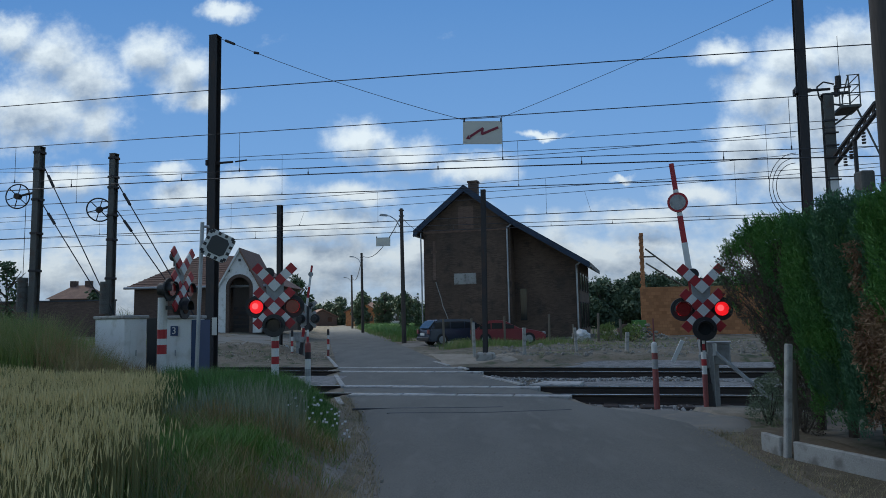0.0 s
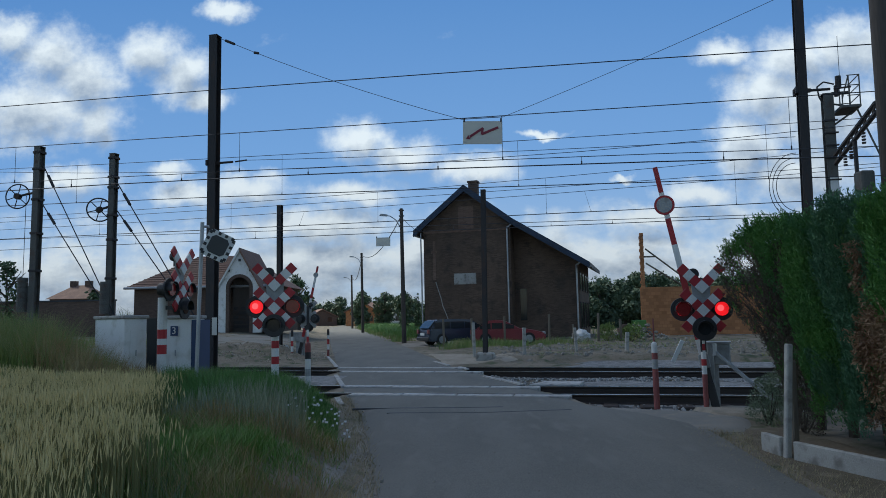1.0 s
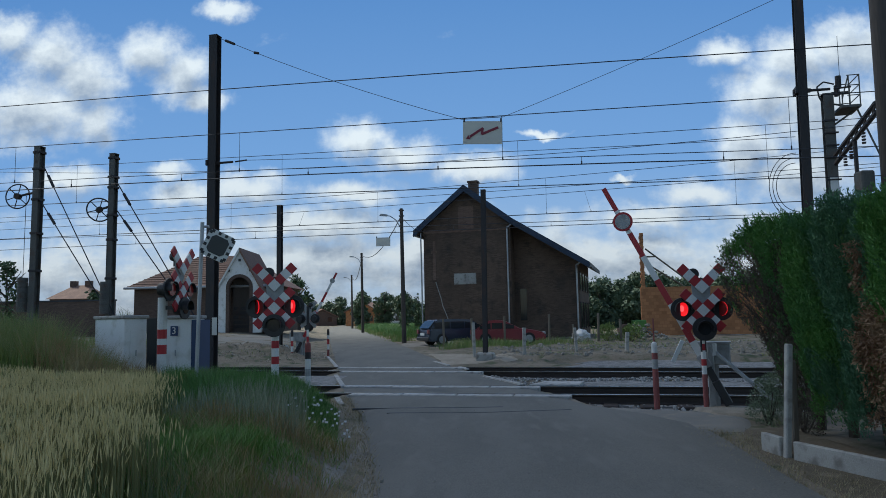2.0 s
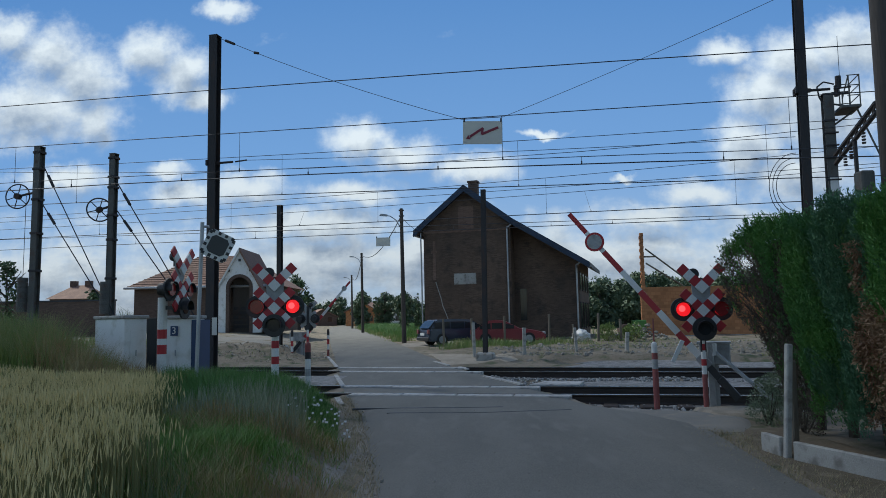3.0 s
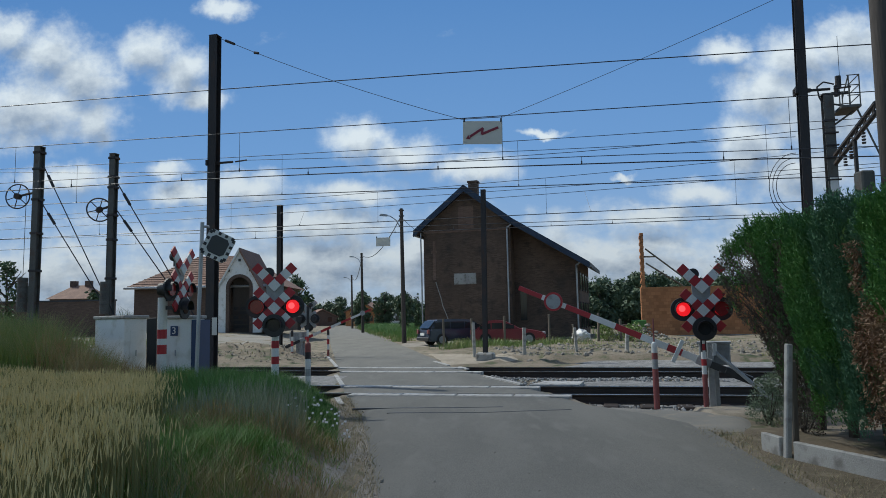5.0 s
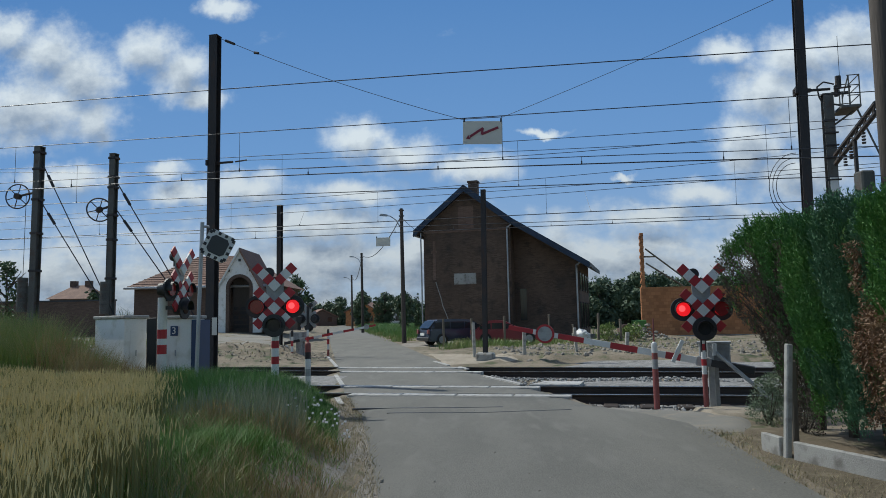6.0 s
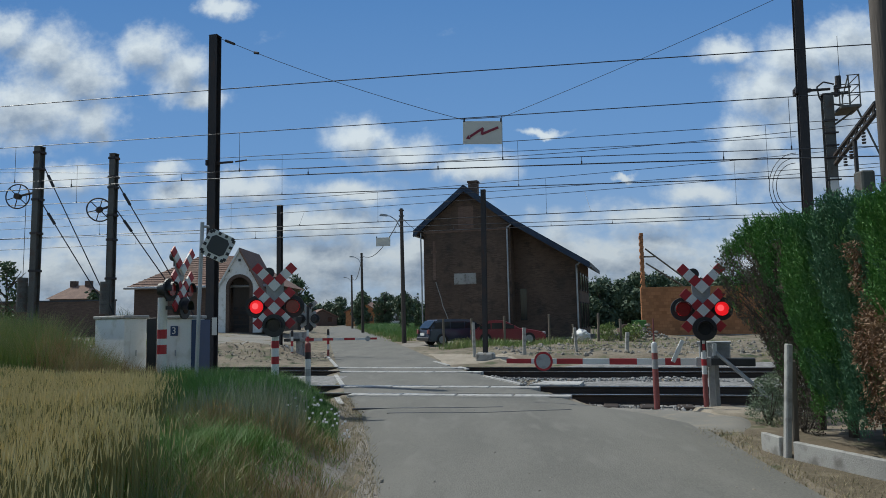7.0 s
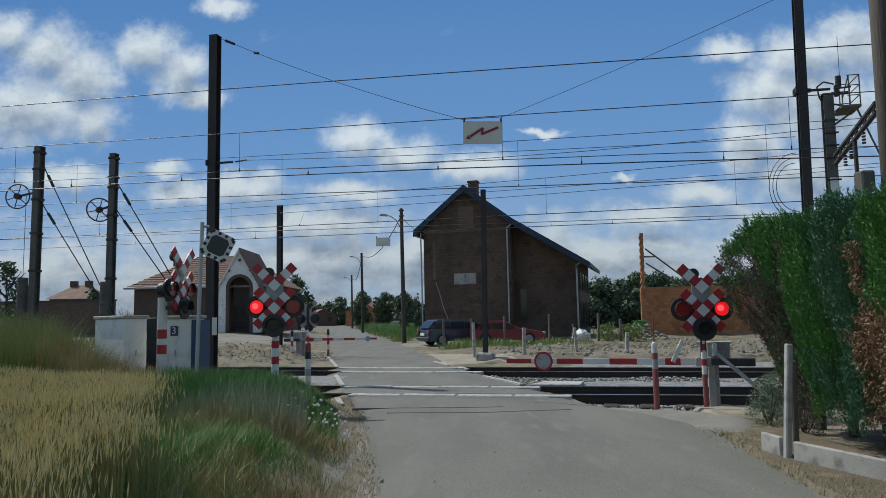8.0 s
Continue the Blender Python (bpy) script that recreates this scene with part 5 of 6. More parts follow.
def build_hedge():
    hg = thing("hedge", Matrix(), "tall dark green conifer hedge with brown dead patches", "hedge")
    for k in range(8):
        y = 4.1 + 0.72 * k
        bm = B()
        px_, pz = 4.75, -0.1
        for j in range(4):
            nx, nz = 4.75 + rng.uniform(-0.08, 0.08), pz + 0.6
            tube(bm, (px_, y, pz), (nx, y, nz), 0.06 - 0.011 * j, 0.05 - 0.011 * j, 7)
            px_, pz = nx, nz
        part("trunk", bm, "bark", hg)
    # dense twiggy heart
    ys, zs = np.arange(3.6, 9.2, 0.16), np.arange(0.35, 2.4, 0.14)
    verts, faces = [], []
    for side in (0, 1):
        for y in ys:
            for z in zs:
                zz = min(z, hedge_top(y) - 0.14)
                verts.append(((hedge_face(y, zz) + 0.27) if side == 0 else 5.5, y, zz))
    nz_, ny_ = len(zs), len(ys)
    o = ny_ * nz_
    for i in range(ny_ - 1):
        for j in range(nz_ - 1):
            a = i * nz_ + j
            faces += [(a, a + nz_, a + nz_ + 1, a + 1), (o + a, o + a + 1, o + a + nz_ + 1, o + a + nz_)]
        for j in (0, nz_ - 1):
            a = i * nz_ + j
            faces.append((a, a + nz_, o + a + nz_, o + a))
    for i in (0, ny_ - 1):
        for j in range(nz_ - 1):
            a = i * nz_ + j
            faces.append((a, a + 1, o + a + 1, o + a))
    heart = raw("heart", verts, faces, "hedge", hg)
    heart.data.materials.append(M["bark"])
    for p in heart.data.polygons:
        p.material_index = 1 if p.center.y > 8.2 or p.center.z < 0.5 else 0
    kinds = {"green": [], "blue": [], "dead": [], "bare": []}
    for _ in range(11500):
        y = rng.uniform(4.8, 9.4)
        z = 0.22 + rng.uniform(0, 1) ** 0.9 * (hedge_top(y) - 0.24)
        if rng.uniform() < 0.17:
            x, z = hedge_face(y, 2.4) + rng.uniform(0, 0.9), hedge_top(y) - 0.1 + abs(rng.normal(0, 0.05))
        else:
            x = hedge_face(y, z) + abs(rng.normal(0, 0.06))
        edge = 6.6 + 0.24 * smooth01(1.9, 0.9, z) + 0.1 * noise.noise(Vector((z * 3, 1, 1)))
        brown = (6.47 if z > 1.45 + 0.2 * noise.noise(Vector((y * 6, 2, 0))) else 6.1) < y < edge and 0.3 < z < 2.1 + 0.2 * noise.noise(Vector((y * 5, 0, 0)))
        bare = 8.35 + 0.25 * noise.noise(Vector((z * 3, 0, 7))) < y + 0.25 * (1.9 - z) and z < 2.18
        if bare and rng.uniform() < 0.6:
            continue
        if rng.uniform() < smooth01(0.6, 0.25, z) * 0.7:
            continue
        blue = 6.4 < y < 7.3 or (7.3 < y < 7.6 and z < 0.9) or noise.noise(Vector((y * 2, z * 1.5, 8))) > 0.42
        kinds["dead" if brown else "bare" if bare and rng.uniform() < 0.8 else "blue" if blue else "green"].append((x, y, z))
    for kind, name, material, label in (("green", "foliage", "hedge", "dark green scale foliage"), ("blue", "blue_foliage", "hedge_blue", "bluish green scale foliage"),
                                        ("dead", "dead_foliage", "hedge_dead", "dry rust brown dead foliage"), ("bare", "bare_foliage", "twig", "grey brown withered twiggy foliage")):
        # flat feathery sprays: leaflets along a rising axis
        c = np.array(kinds[kind])
        m, per = len(c), 26
        up = np.stack([rng.normal(-0.35, 0.22, m), rng.normal(0, 0.22, m), rng.uniform(0.6, 1.2, m)], 1)
        if kind == "dead":
            up[:, 2] = rng.normal(-0.1, 0.6, m)
        up /= np.linalg.norm(up, axis=1)[:, None]
        flat = np.cross(up, rng.normal(0, 1, (m, 3)))
        flat /= np.linalg.norm(flat, axis=1)[:, None]
        size = rng.uniform(0.07, 0.17, m)
        c, up, flat, size = (np.repeat(a, per, 0) for a in (c, up, flat, size))
        k = m * per
        t, side = rng.uniform(-0.3, 1, k), rng.uniform(-1, 1, k)
        at = c + up * (t * size)[:, None] + flat * (side * size * 0.38 * (1.1 - t))[:, None] + rng.normal(0, 0.006, (k, 3))
        axis = up + flat * (side * 0.9)[:, None] + rng.normal(0, 0.15, (k, 3))
        axis /= np.linalg.norm(axis, axis=1)[:, None]
        sd = np.cross(axis, rng.normal(0, 1, (k, 3)))
        sd /= np.linalg.norm(sd, axis=1)[:, None]
        L, Wd = rng.uniform(0.012, 0.03, k)[:, None], rng.uniform(0.0035, 0.0075, k)[:, None]
        v = np.stack([at - axis * L * 0.4, at + sd * Wd, at + axis * L, at - sd * Wd], 1).reshape(-1, 3)
        tagged(raw(name, v.tolist(), (np.arange(k)[:, None] * 4 + np.array([0, 1, 2, 3])).tolist(), material, hg), label, kind="stuff")
    # bare twigs of the dying end
    vs = B()
    for _ in range(170):
        y, z = rng.uniform(8.3, 9.25), rng.uniform(0.5, 1.9)
        x = hedge_face(y, z) + 0.22
        tube(vs, (x, y, z), (x - rng.uniform(0.12, 0.34), y + rng.normal(0.05, 0.1), z + rng.uniform(0.1, 0.4)), 0.006, 0.002, 4)
    tagged(part("twig_tangle", vs, "bark", hg), "bare grey brown twigs", kind="stuff")


build_hedge()


def leaning_post(x, y, h, w, lean, material, label):
    bm = B()
    box(bm, (-w / 2, -w / 2, -0.2), (w / 2, w / 2, h), bevel=0.012)
    ob = part("fence_post", bm, material)
    ob.matrix_basis = pose(x, y, ground_z(x, y), 0, lean, 8)
    return tagged(ob, label, "post", "hedge posts" if y < 12 else "yard fence posts")


leaning_post(3.41, 7.25, 1.15, 0.066, 4.6, "concrete", "leaning concrete fence post before the hedge")
leaning_post(3.64, 7.55, 0.95, 0.07, 1.0, "wood", "weathered timber post behind the concrete one")
for (a, b, top) in (((3.44, 7.14), (3.86, 5.9), 0.2), ((3.36, 7.66), (3.4, 7.32), 0.2)):
    d = Vector((b[0] - a[0], b[1] - a[1]))
    bm = B()
    box(bm, (0, -0.03, -0.15), (d.length, 0.03, top), bevel=0.01)
    ob = part("plinth_board", bm, "concrete")
    ob.matrix_basis = pose(a[0], a[1], ground_z(*a), 0, 0, math.degrees(math.atan2(d.y, d.x)))
    tagged(ob, "pale concrete plinth board at the hedge foot", "plinth", "plinth boards")


# ---- rubble and stones ----
def stone_mesh(seed, flat=0.7):
    r = np.random.default_rng(seed)
    bm = B()
    bmesh.ops.create_icosphere(bm, subdivisions=1, radius=1)
    for v in bm.verts:
        v.co = v.co * float(r.uniform(0.75, 1.2))
        v.co.z *= flat
    me = bpy.data.meshes.new("stone")
    bm.to_mesh(me)
    bm.free()
    return me


def stones(name, spots, lo, hi, material, label):
    me = [stone_mesh(k) for k in range(5)]
    vs, fs = [], []
    for x, y, z in spots:
        m = me[rng.integers(0, 5)]
        s = rng.uniform(lo, hi)
        q = Euler((rng.uniform(0, 1), rng.uniform(0, 1), rng.uniform(0, 6.3))).to_matrix() * s
        b = len(vs)
        vs += [tuple(q @ v.co + Vector((x, y, z))) for v in m.vertices]
        fs += [tuple(b + i for i in p.vertices) for p in m.polygons]
    tagged(raw(name, vs, fs, material), label, "stones", kind="stuff")


def off_road(p):
    return p.x < along(ROAD_L, p.y) - 0.1 or p.x > along(ROAD_R, p.y) + 0.1


sp = []
for k in range(5200):
    o, a = ((NEAR_TRACK, NEAR_ANGLE), (FAR_TRACK, FAR_ANGLE))[k % 2]
    p = on_track(o, a, rng.uniform(-9, 10), rng.uniform(-0.65, 0.65) if rng.uniform() < 0.35 else rng.choice([-1, 1]) * rng.uniform(0.85, 2.6))
    if off_road(p):
        sp.append((p.x, p.y, RAIL_Z - 0.2 - 0.06 * smooth01(1.6, 2.6, track_gap(p.x, p.y, o, a)) + rng.uniform(0, 0.03)))
for k in range(4600):
    p = on_track(NEAR_TRACK, NEAR_ANGLE, rng.uniform(-1, 11), rng.uniform(1.4, 3.7))
    if off_road(p):
        sp.append((p.x, p.y, max(-0.11, ground_z(p.x, p.y)) + rng.uniform(0.0, 0.035)))
stones("ballast_stones", sp, 0.022, 0.045, "stone", "loose grey ballast stones round the rails")
sp = []
for k in range(1500):
    x, y = rng.uniform(-12, -4.6), rng.uniform(25.2, 33)
    sp.append((x, y, ground_z(x, y)))
stones("yard_grit", sp, 0.015, 0.055, "sand", "gritty rubble on the yard slope")
sp = []
for k in range(650):
    x, y = rng.uniform(2, 16), rng.uniform(22.8, 32)
    sp.append((x, y, ground_z(x, y)))
for k in range(160):
    x, y = rng.normal(10.4, 0.9), rng.normal(37.5, 0.7)
    sp.append((x, y, 0.1 + 0.9 * math.exp(-((x - 10.4) ** 2 + (y - 37.5) ** 2)) * rng.uniform(0.3, 1)))
stones("rubble", sp, 0.03, 0.13, "gravel", "broken bricks and rubble on the waste ground")
sp = []
for k in range(420):
    y = rng.uniform(4.5, 13)
    if rng.uniform() < 0.72:
        x = along(ROAD_L, y) - abs(rng.normal(0.05, 0.2))
    else:
        x = along(ROAD_R, y) + abs(rng.normal(0.15, 0.35))
    sp.append((x, y, ground_z(x, y) + 0.005))
for k in range(70):
    y = 5 + 7 * rng.uniform(0, 1) ** 1.5
    l, r = along(ROAD_L, y), along(ROAD_R, y)
    f = rng.beta(0.5, 0.5)
    sp.append((l + 0.05 + (r - l - 0.1) * f, y, 0.026 if 0.12 < f < 0.88 else 0.012))
stones("roadside_stones", sp, 0.006, 0.02, "gravel", "small pale stones along the road edge")


def patch(name, outline, material, label, lift=0.012, step=0.3):
    """A thin layer that follows the ground inside an outline of x, y corners."""
    c = Vector((sum(p[0] for p in outline) / len(outline), sum(p[1] for p in outline) / len(outline)))
    verts, faces, rings = [], [], 8
    n = len(outline) * 6
    for r in range(rings + 1):
        for k in range(n):
            i, f = k // 6, (k % 6) / 6
            p = Vector(outline[i]).lerp(Vector(outline[(i + 1) % len(outline)]), f)
            wob = 1 + 0.08 * noise.noise(Vector((p.x, p.y, 3))) * (r == rings)
            q = c.lerp(p, r / rings * wob)
            z = max(ground_z(q.x, q.y), -0.02) + (lift if r < rings else -0.02)
            verts.append((q.x, q.y, z))
    for r in range(rings):
        for k in range(n):
            faces.append((r * n + k, r * n + (k + 1) % n, r * n + n + (k + 1) % n, r * n + n + k))
    ob = raw(name, verts, faces, material)
    for p in ob.data.polygons:
        p.use_smooth = True
    return tagged(ob, label, name.replace("_", " "), kind="structure")


def strip(origin, angle, s0, s1, side0, side1):
    return [tuple(on_track(origin, angle, a, b).xy) for a, b in ((s0, side0), (s1, side0), (s1, side1), (s0, side1))]


patch("track_shoulder", strip(NEAR_TRACK, NEAR_ANGLE, 1.2, 14, 1.5, 3.3), "ballast", "grey stone ballast between the two tracks", 0.0)
patch("track_shoulder", strip(FAR_TRACK, FAR_ANGLE, 1.6, 16, 1.5, 3.1), "ballast", "grey stone ballast beyond the far track", 0.035)
patch("track_shoulder", strip(NEAR_TRACK, NEAR_ANGLE, -12, -4.2, 1.5, 3.6), "ballast", "grey stone ballast between the two tracks", 0.035)


patch("hedge_soil", [(3.02, 4.4), (4.3, 4.4), (4.4, 9.3), (3.75, 9.2), (3.45, 8.6), (3.2, 7.4)], "dark_soil", "bare brown soil with litter under the hedge", 0.014)
patch("sandy_shoulder", [(3.75, 10.15), (4.5, 9.9), (5.0, 10.5), (4.4, 11.1), (3.7, 10.9)], "sand", "pale sandy mound beside the barrier", 0.05)
patch("road_apron", [(2.8, 8.9), (3.7, 8.8), (4.2, 9.9), (3.6, 10.7), (2.5, 11.35), (2.3, 11.2)], "dirty_asphalt", "dusty worn asphalt apron beside the road", 0.03)
patch("gravel_edge", [(-0.35, 4.2), (-0.55, 6.5), (-1.2, 10.8), (-1.7, 10.6), (-1.12, 6.3), (-0.85, 4.2)], "gravel", "pale gravel strip along the road edge", 0.008)
patch("driveway", [(-2.6, 37), (3, 36.2), (4, 40.5), (-2.6, 42.8)], "gravel", "pale gravel driveway before the house", 0.02)
patch("sandy_apron", [(0.0, 22), (2.8, 23.2), (2.6, 26), (-0.8, 30)], "sand", "sandy apron beside the far rails", 0.02)
patch("yard", [(-6.8, 33), (-10, 32), (-26, 34), (-26, 47.5), (-9.5, 47.5)], "dirty_asphalt", "pale dusty paved yard before the chapel", 0.02)


# ---- crossing slabs and markings ----
def crossing(origin, angle, label):
    c = thing("crossing_deck", Matrix(), label, "crossing", kind="structure")
    for side in (-1.0, 0.5):
        a, b = road_span(origin, angle, side)
        b += 0.25
        n = max(2, round((b - a) / 1.15))
        me = None
        for k in range(n):
            if me is None:
                bm = B()
                w = (b - a) / n
                box(bm, (0.012, -0.13, -0.12), (w - 0.012, 0.13, 0.0), bevel=0.012)
                ob = part("crossing_slab", bm, "panel", c)
                me = ob.data
            else:
                ob = new("crossing_slab", me)
                ob.parent = c
            ob.matrix_basis = pose(*on_track(origin, angle, a + (b - a) * k / n, side, 0.044 + rng.uniform(-0.004, 0.004)), 0, 0, -angle)


crossing(NEAR_TRACK, NEAR_ANGLE, "pale concrete crossing slabs beside the near rails")
crossing(FAR_TRACK, FAR_ANGLE, "pale concrete crossing slabs beside the far rails")


def marking(a, b, w):
    d = Vector((b[0] - a[0], b[1] - a[1]))
    bm = B()
    box(bm, (0, -w / 2, 0), (d.length, w / 2, 0.036))
    ob = part("road_marking", bm, "panel")
    ob.matrix_basis = pose(a[0], a[1], 0, 0, 0, math.degrees(math.atan2(d.y, d.x)))
    tagged(ob, "worn white edge line painted on the road", "marking", kind="structure")


for a, b in (((-2.2, 15.4), (-2.85, 18.6)), ((-3.3, 21.8), (-4.6, 28)), ((-1.78, 12.2), (-2.0, 13.2))):
    marking(a, b, 0.1)
for a, b, w in (((-1.5, 11.5), (0.9, 11.35), 0.05), ((-0.9, 10.9), (0.6, 10.75), 0.04), ((0.6, 10.75), (1.9, 10.9), 0.035)):
    d = Vector((b[0] - a[0], b[1] - a[1]))
    bm = B()
    pts = [(d.length * k / 14, w * (0.5 + 0.9 * noise.noise(Vector((k * 0.7, a[1], 0))))) for k in range(15)]
    prism(bm, [(u, v - w * 0.5) for u, v in pts] + [(u, v + w * (0.4 + 0.3 * (int(u * 9) % 2))) for u, v in pts[::-1]], 0.0, 0.034, "Z")
    ob = part("tar_seam", bm, "slate")
    ob.matrix_basis = pose(a[0], a[1], 0, 0, 0, math.degrees(math.atan2(d.y, d.x)))
    tagged(ob, "dark tar seam across the worn asphalt", "seam", kind="structure")
for a, b in (((1.62, 15.2), (0.95, 17.4)), ((0.62, 19.9), (0.42, 20.8)), ((0.1, 21.6), (-0.35, 23.6))):
    marking(a, b, 0.1)
bm = B()
prism(bm, [(1.75, 15.0), (2.75, 14.75), (3.0, 15.5), (2.2, 15.75)], -0.15, 0.03, "Z")
tagged(part("manhole_slab", bm, "panel"), "broken pale concrete slab between the tracks", "slab")


# ---- cars ----
def car(m, label, paint, L, Wd, H, hood, cabin, wheel_r):
    c = thing("car", m, label, "car", "parked cars")
    z0 = 0.22
    belt = H * 0.62
    bm = B()
    body = [(0, z0 + 0.1), (0.05, belt * 0.8), (0.12, belt), (cabin[3] + 0.1, belt + 0.02), (L - 0.5, belt * 0.88), (L - 0.06, belt * 0.72), (L, z0 + 0.15), (L - 0.1, z0), (0.1, z0)]
    prism(bm, body, -Wd / 2, Wd / 2)
    bmesh.ops.bevel(bm, geom=bm.edges[:], offset=0.05, segments=2, affect="EDGES")
    shell = part("body", bm, paint, c, smooth=False)
    a0, a1, a2, a3 = cabin
    bm = B()
    prism(bm, [(a0, belt - 0.02), (a1, H - 0.04), ((a1 + a2) / 2, H), (a2, H - 0.06), (a3, belt)], -Wd / 2 + 0.12, Wd / 2 - 0.12)
    bmesh.ops.bevel(bm, geom=bm.edges[:], offset=0.06, segments=2, affect="EDGES")
    part("cabin", bm, paint, c)
    for sy in (-1, 1):
        y = sy * (Wd / 2 - 0.112)
        xs = [a0 + 0.22, a0 + (a3 - a0) * 0.36, a0 + (a3 - a0) * 0.62, a3 - 0.3]
        for i in range(3):
            lo, hi = xs[i] + 0.03, xs[i + 1] - 0.03

            def roof(x):
                return min(H - 0.12, belt + 0.02 + (x - a0) / max(a1 - a0, 0.05) * (H - belt), belt + 0.02 + (a3 - x) / (a3 - a2) * (H - belt))

            bm = B()
            prism(bm, [(lo, belt + 0.03), (hi, belt + 0.03), (hi, max(roof(hi) - 0.03, belt + 0.06)), (lo, max(roof(lo) - 0.03, belt + 0.06))], y - 0.008, y + 0.008)
            part("window", bm, "glass", c, "dark tinted window")
        for wx in (0.75, L - 0.85):
            w = new("wheel")
            w.parent = c
            w.matrix_basis = pose(wx, sy * (Wd / 2 - 0.08), wheel_r)
            bm = B()
            disc(bm, (0, 0, 0), wheel_r, 0.2, 24)
            part("tyre", bm, "tyre", w)
            bm = B()
            disc(bm, (0, sy * 0.1, 0), wheel_r * 0.62, 0.02, 20)
            part("rim", bm, "grey_paint", w, "dull grey wheel rim")
    bm = B()
    prism(bm, [(a0 + 0.02, belt + 0.04), (a1 - 0.03, H - 0.12), (a1 - 0.1, H - 0.1), (a0 - 0.06, belt + 0.05)], -Wd / 2 + 0.2, Wd / 2 - 0.2)
    part("rear_window", bm, "glass", c)
    for sy in (-1, 1):
        bm = B()
        box(bm, (-0.02, sy * (Wd / 2 - 0.14) - 0.1, belt * 0.72), (0.06, sy * (Wd / 2 - 0.14) + 0.1, belt * 0.98), bevel=0.01)
        part("tail_lamp", bm, "old_red", shell, "red tail lamp")
        bm = B()
        box(bm, (L - 0.16, sy * (Wd / 2 - 0.25) - 0.15, belt * 0.66), (L - 0.03, sy * (Wd / 2 - 0.25) + 0.15, belt * 0.8), bevel=0.01)
        part("headlamp", bm, "zinc", shell, "clear headlamp")
    for x in (-0.04, L - 0.06):
        bm = B()
        box(bm, (x, -Wd / 2 + 0.05, z0 + 0.05), (x + 0.1, Wd / 2 - 0.05, z0 + 0.22), bevel=0.03)
        part("bumper", bm, "black", shell)
    bm = B()
    box(bm, (-0.03, -0.26, belt * 0.62), (0.01, 0.26, belt * 0.78))
    part("blank_plate", bm, "white", shell)
    return c


car(pose(-1.15, 37.3, 0.02, 0, 0, 24), "dark blue estate car parked on the gravel driveway", "car_blue", 4.3, 1.7, 1.38, 0.9, (0.12, 0.5, 2.5, 3.3), 0.31)
car(pose(1.38, 36.3, 0.06, 0, 0, -6), "low dark red coupe parked before the brick house", "car_red", 3.75, 1.6, 1.24, 1.0, (0.2, 0.85, 1.7, 2.5), 0.3)

# ---- fence posts, sack and scrap of the waste ground ----
for x, y, h, w in ((-0.03, 34.9, 1.36, 0.09), (1.33, 34.6, 1.32, 0.09), (2.95, 34.9, 1.38, 0.09), (5.15, 35.0, 1.38, 0.09), (7.6, 35.2, 1.4, 0.1), (8.75, 35.3, 1.1, 0.1), (6.35, 35.1, 0.9, 0.08)):
    leaning_post(x, y, h, w, rng.uniform(-2, 2), "wood", "weathered timber fence post on the waste ground")
for x, y, h, w, lean in ((2.77, 24.9, 1.02, 0.11, 1.0), (5.0, 27.1, 0.9, 0.1, -3.0), (6.6, 25.9, 0.74, 0.12, 4.0), (1.05, 25.4, 1.25, 0.1, -1.0)):
    leaning_post(x, y, h, w, lean, "concrete", "pale weathered concrete stake beside the far track")
bm = B()
bmesh.ops.create_icosphere(bm, subdivisions=3, radius=0.45)
for v in bm.verts:
    v.co *= 1 + 0.35 * noise.noise(v.co * 5)
    v.co.z *= 0.75
sack = part("rubble_sack", bm, "white")
sack.matrix_basis = pose(7.1, 37, 0.38)
tagged(sack, "crumpled white rubble sack beside the house", "sack")
bm = B()
for k, (x, z, w) in enumerate(((0, 0, 1.0), (0.1, 0.2, 0.8), (0.02, 0.4, 0.9), (0.15, 0.6, 0.6))):
    box(bm, (x, 0, z), (x + w, 0.7, z + 0.19), bevel=0.02)
pal = part("block_stack", bm, "wall_brick")
pal.matrix_basis = pose(9.6, 39, 0.1)
tagged(pal, "stack of old building blocks on the waste ground", "blocks")
bm = B()
box(bm, (0, 0, 0), (0.75, 0.6, 1.0), bevel=0.03)
bin_ = part("green_bin", bm, "hedge")
bin_.matrix_basis = pose(11.2, 42, 0.1)
tagged(bin_, "green crate beside the unfinished brick wall", "crate")


# ---- unfinished orange block wall ----
def build_orange():
    w = thing("block_wall", pose(12.2, 43.8, 0, 0, 0, -4), "unfinished wall of orange hollow blocks with a raw pillar", "wall")
    bm = B()
    prism(bm, [(0, 0.1), (9.5, 0.1), (9.5, 3.1), (0, 3.1)], 0, 0.25)
    part("blockwork", bm, "orange_brick", w)
    bm = B()
    k = 0
    z = 3.1
    while z < 6.4:
        d = 0.04 * (k % 2)
        box(bm, (0.08 - d, 0, z), (0.29 - d * 0.4, 0.22, z + 0.19))
        z += 0.2
        k += 1
    part("pillar", bm, "orange_brick", w, "toothed raw block pillar")
    for a, b in (((0.4, 0.1, 5.5), (3.3, 0.1, 3.15)), ((0.4, 0.1, 4.6), (2.6, 0.1, 3.15)), ((0.3, 0.1, 5.0), (1.0, 0.1, 5.0))):
        bm = B()
        tube(bm, a, b, 0.05, 0.05, 6)
        part("prop", bm, "wood", w, "timber prop")
    bm = B()
    box(bm, (-0.1, -0.1, 0), (9.5, 0.35, 0.12))
    part("footing", bm, "concrete", w)


build_orange()


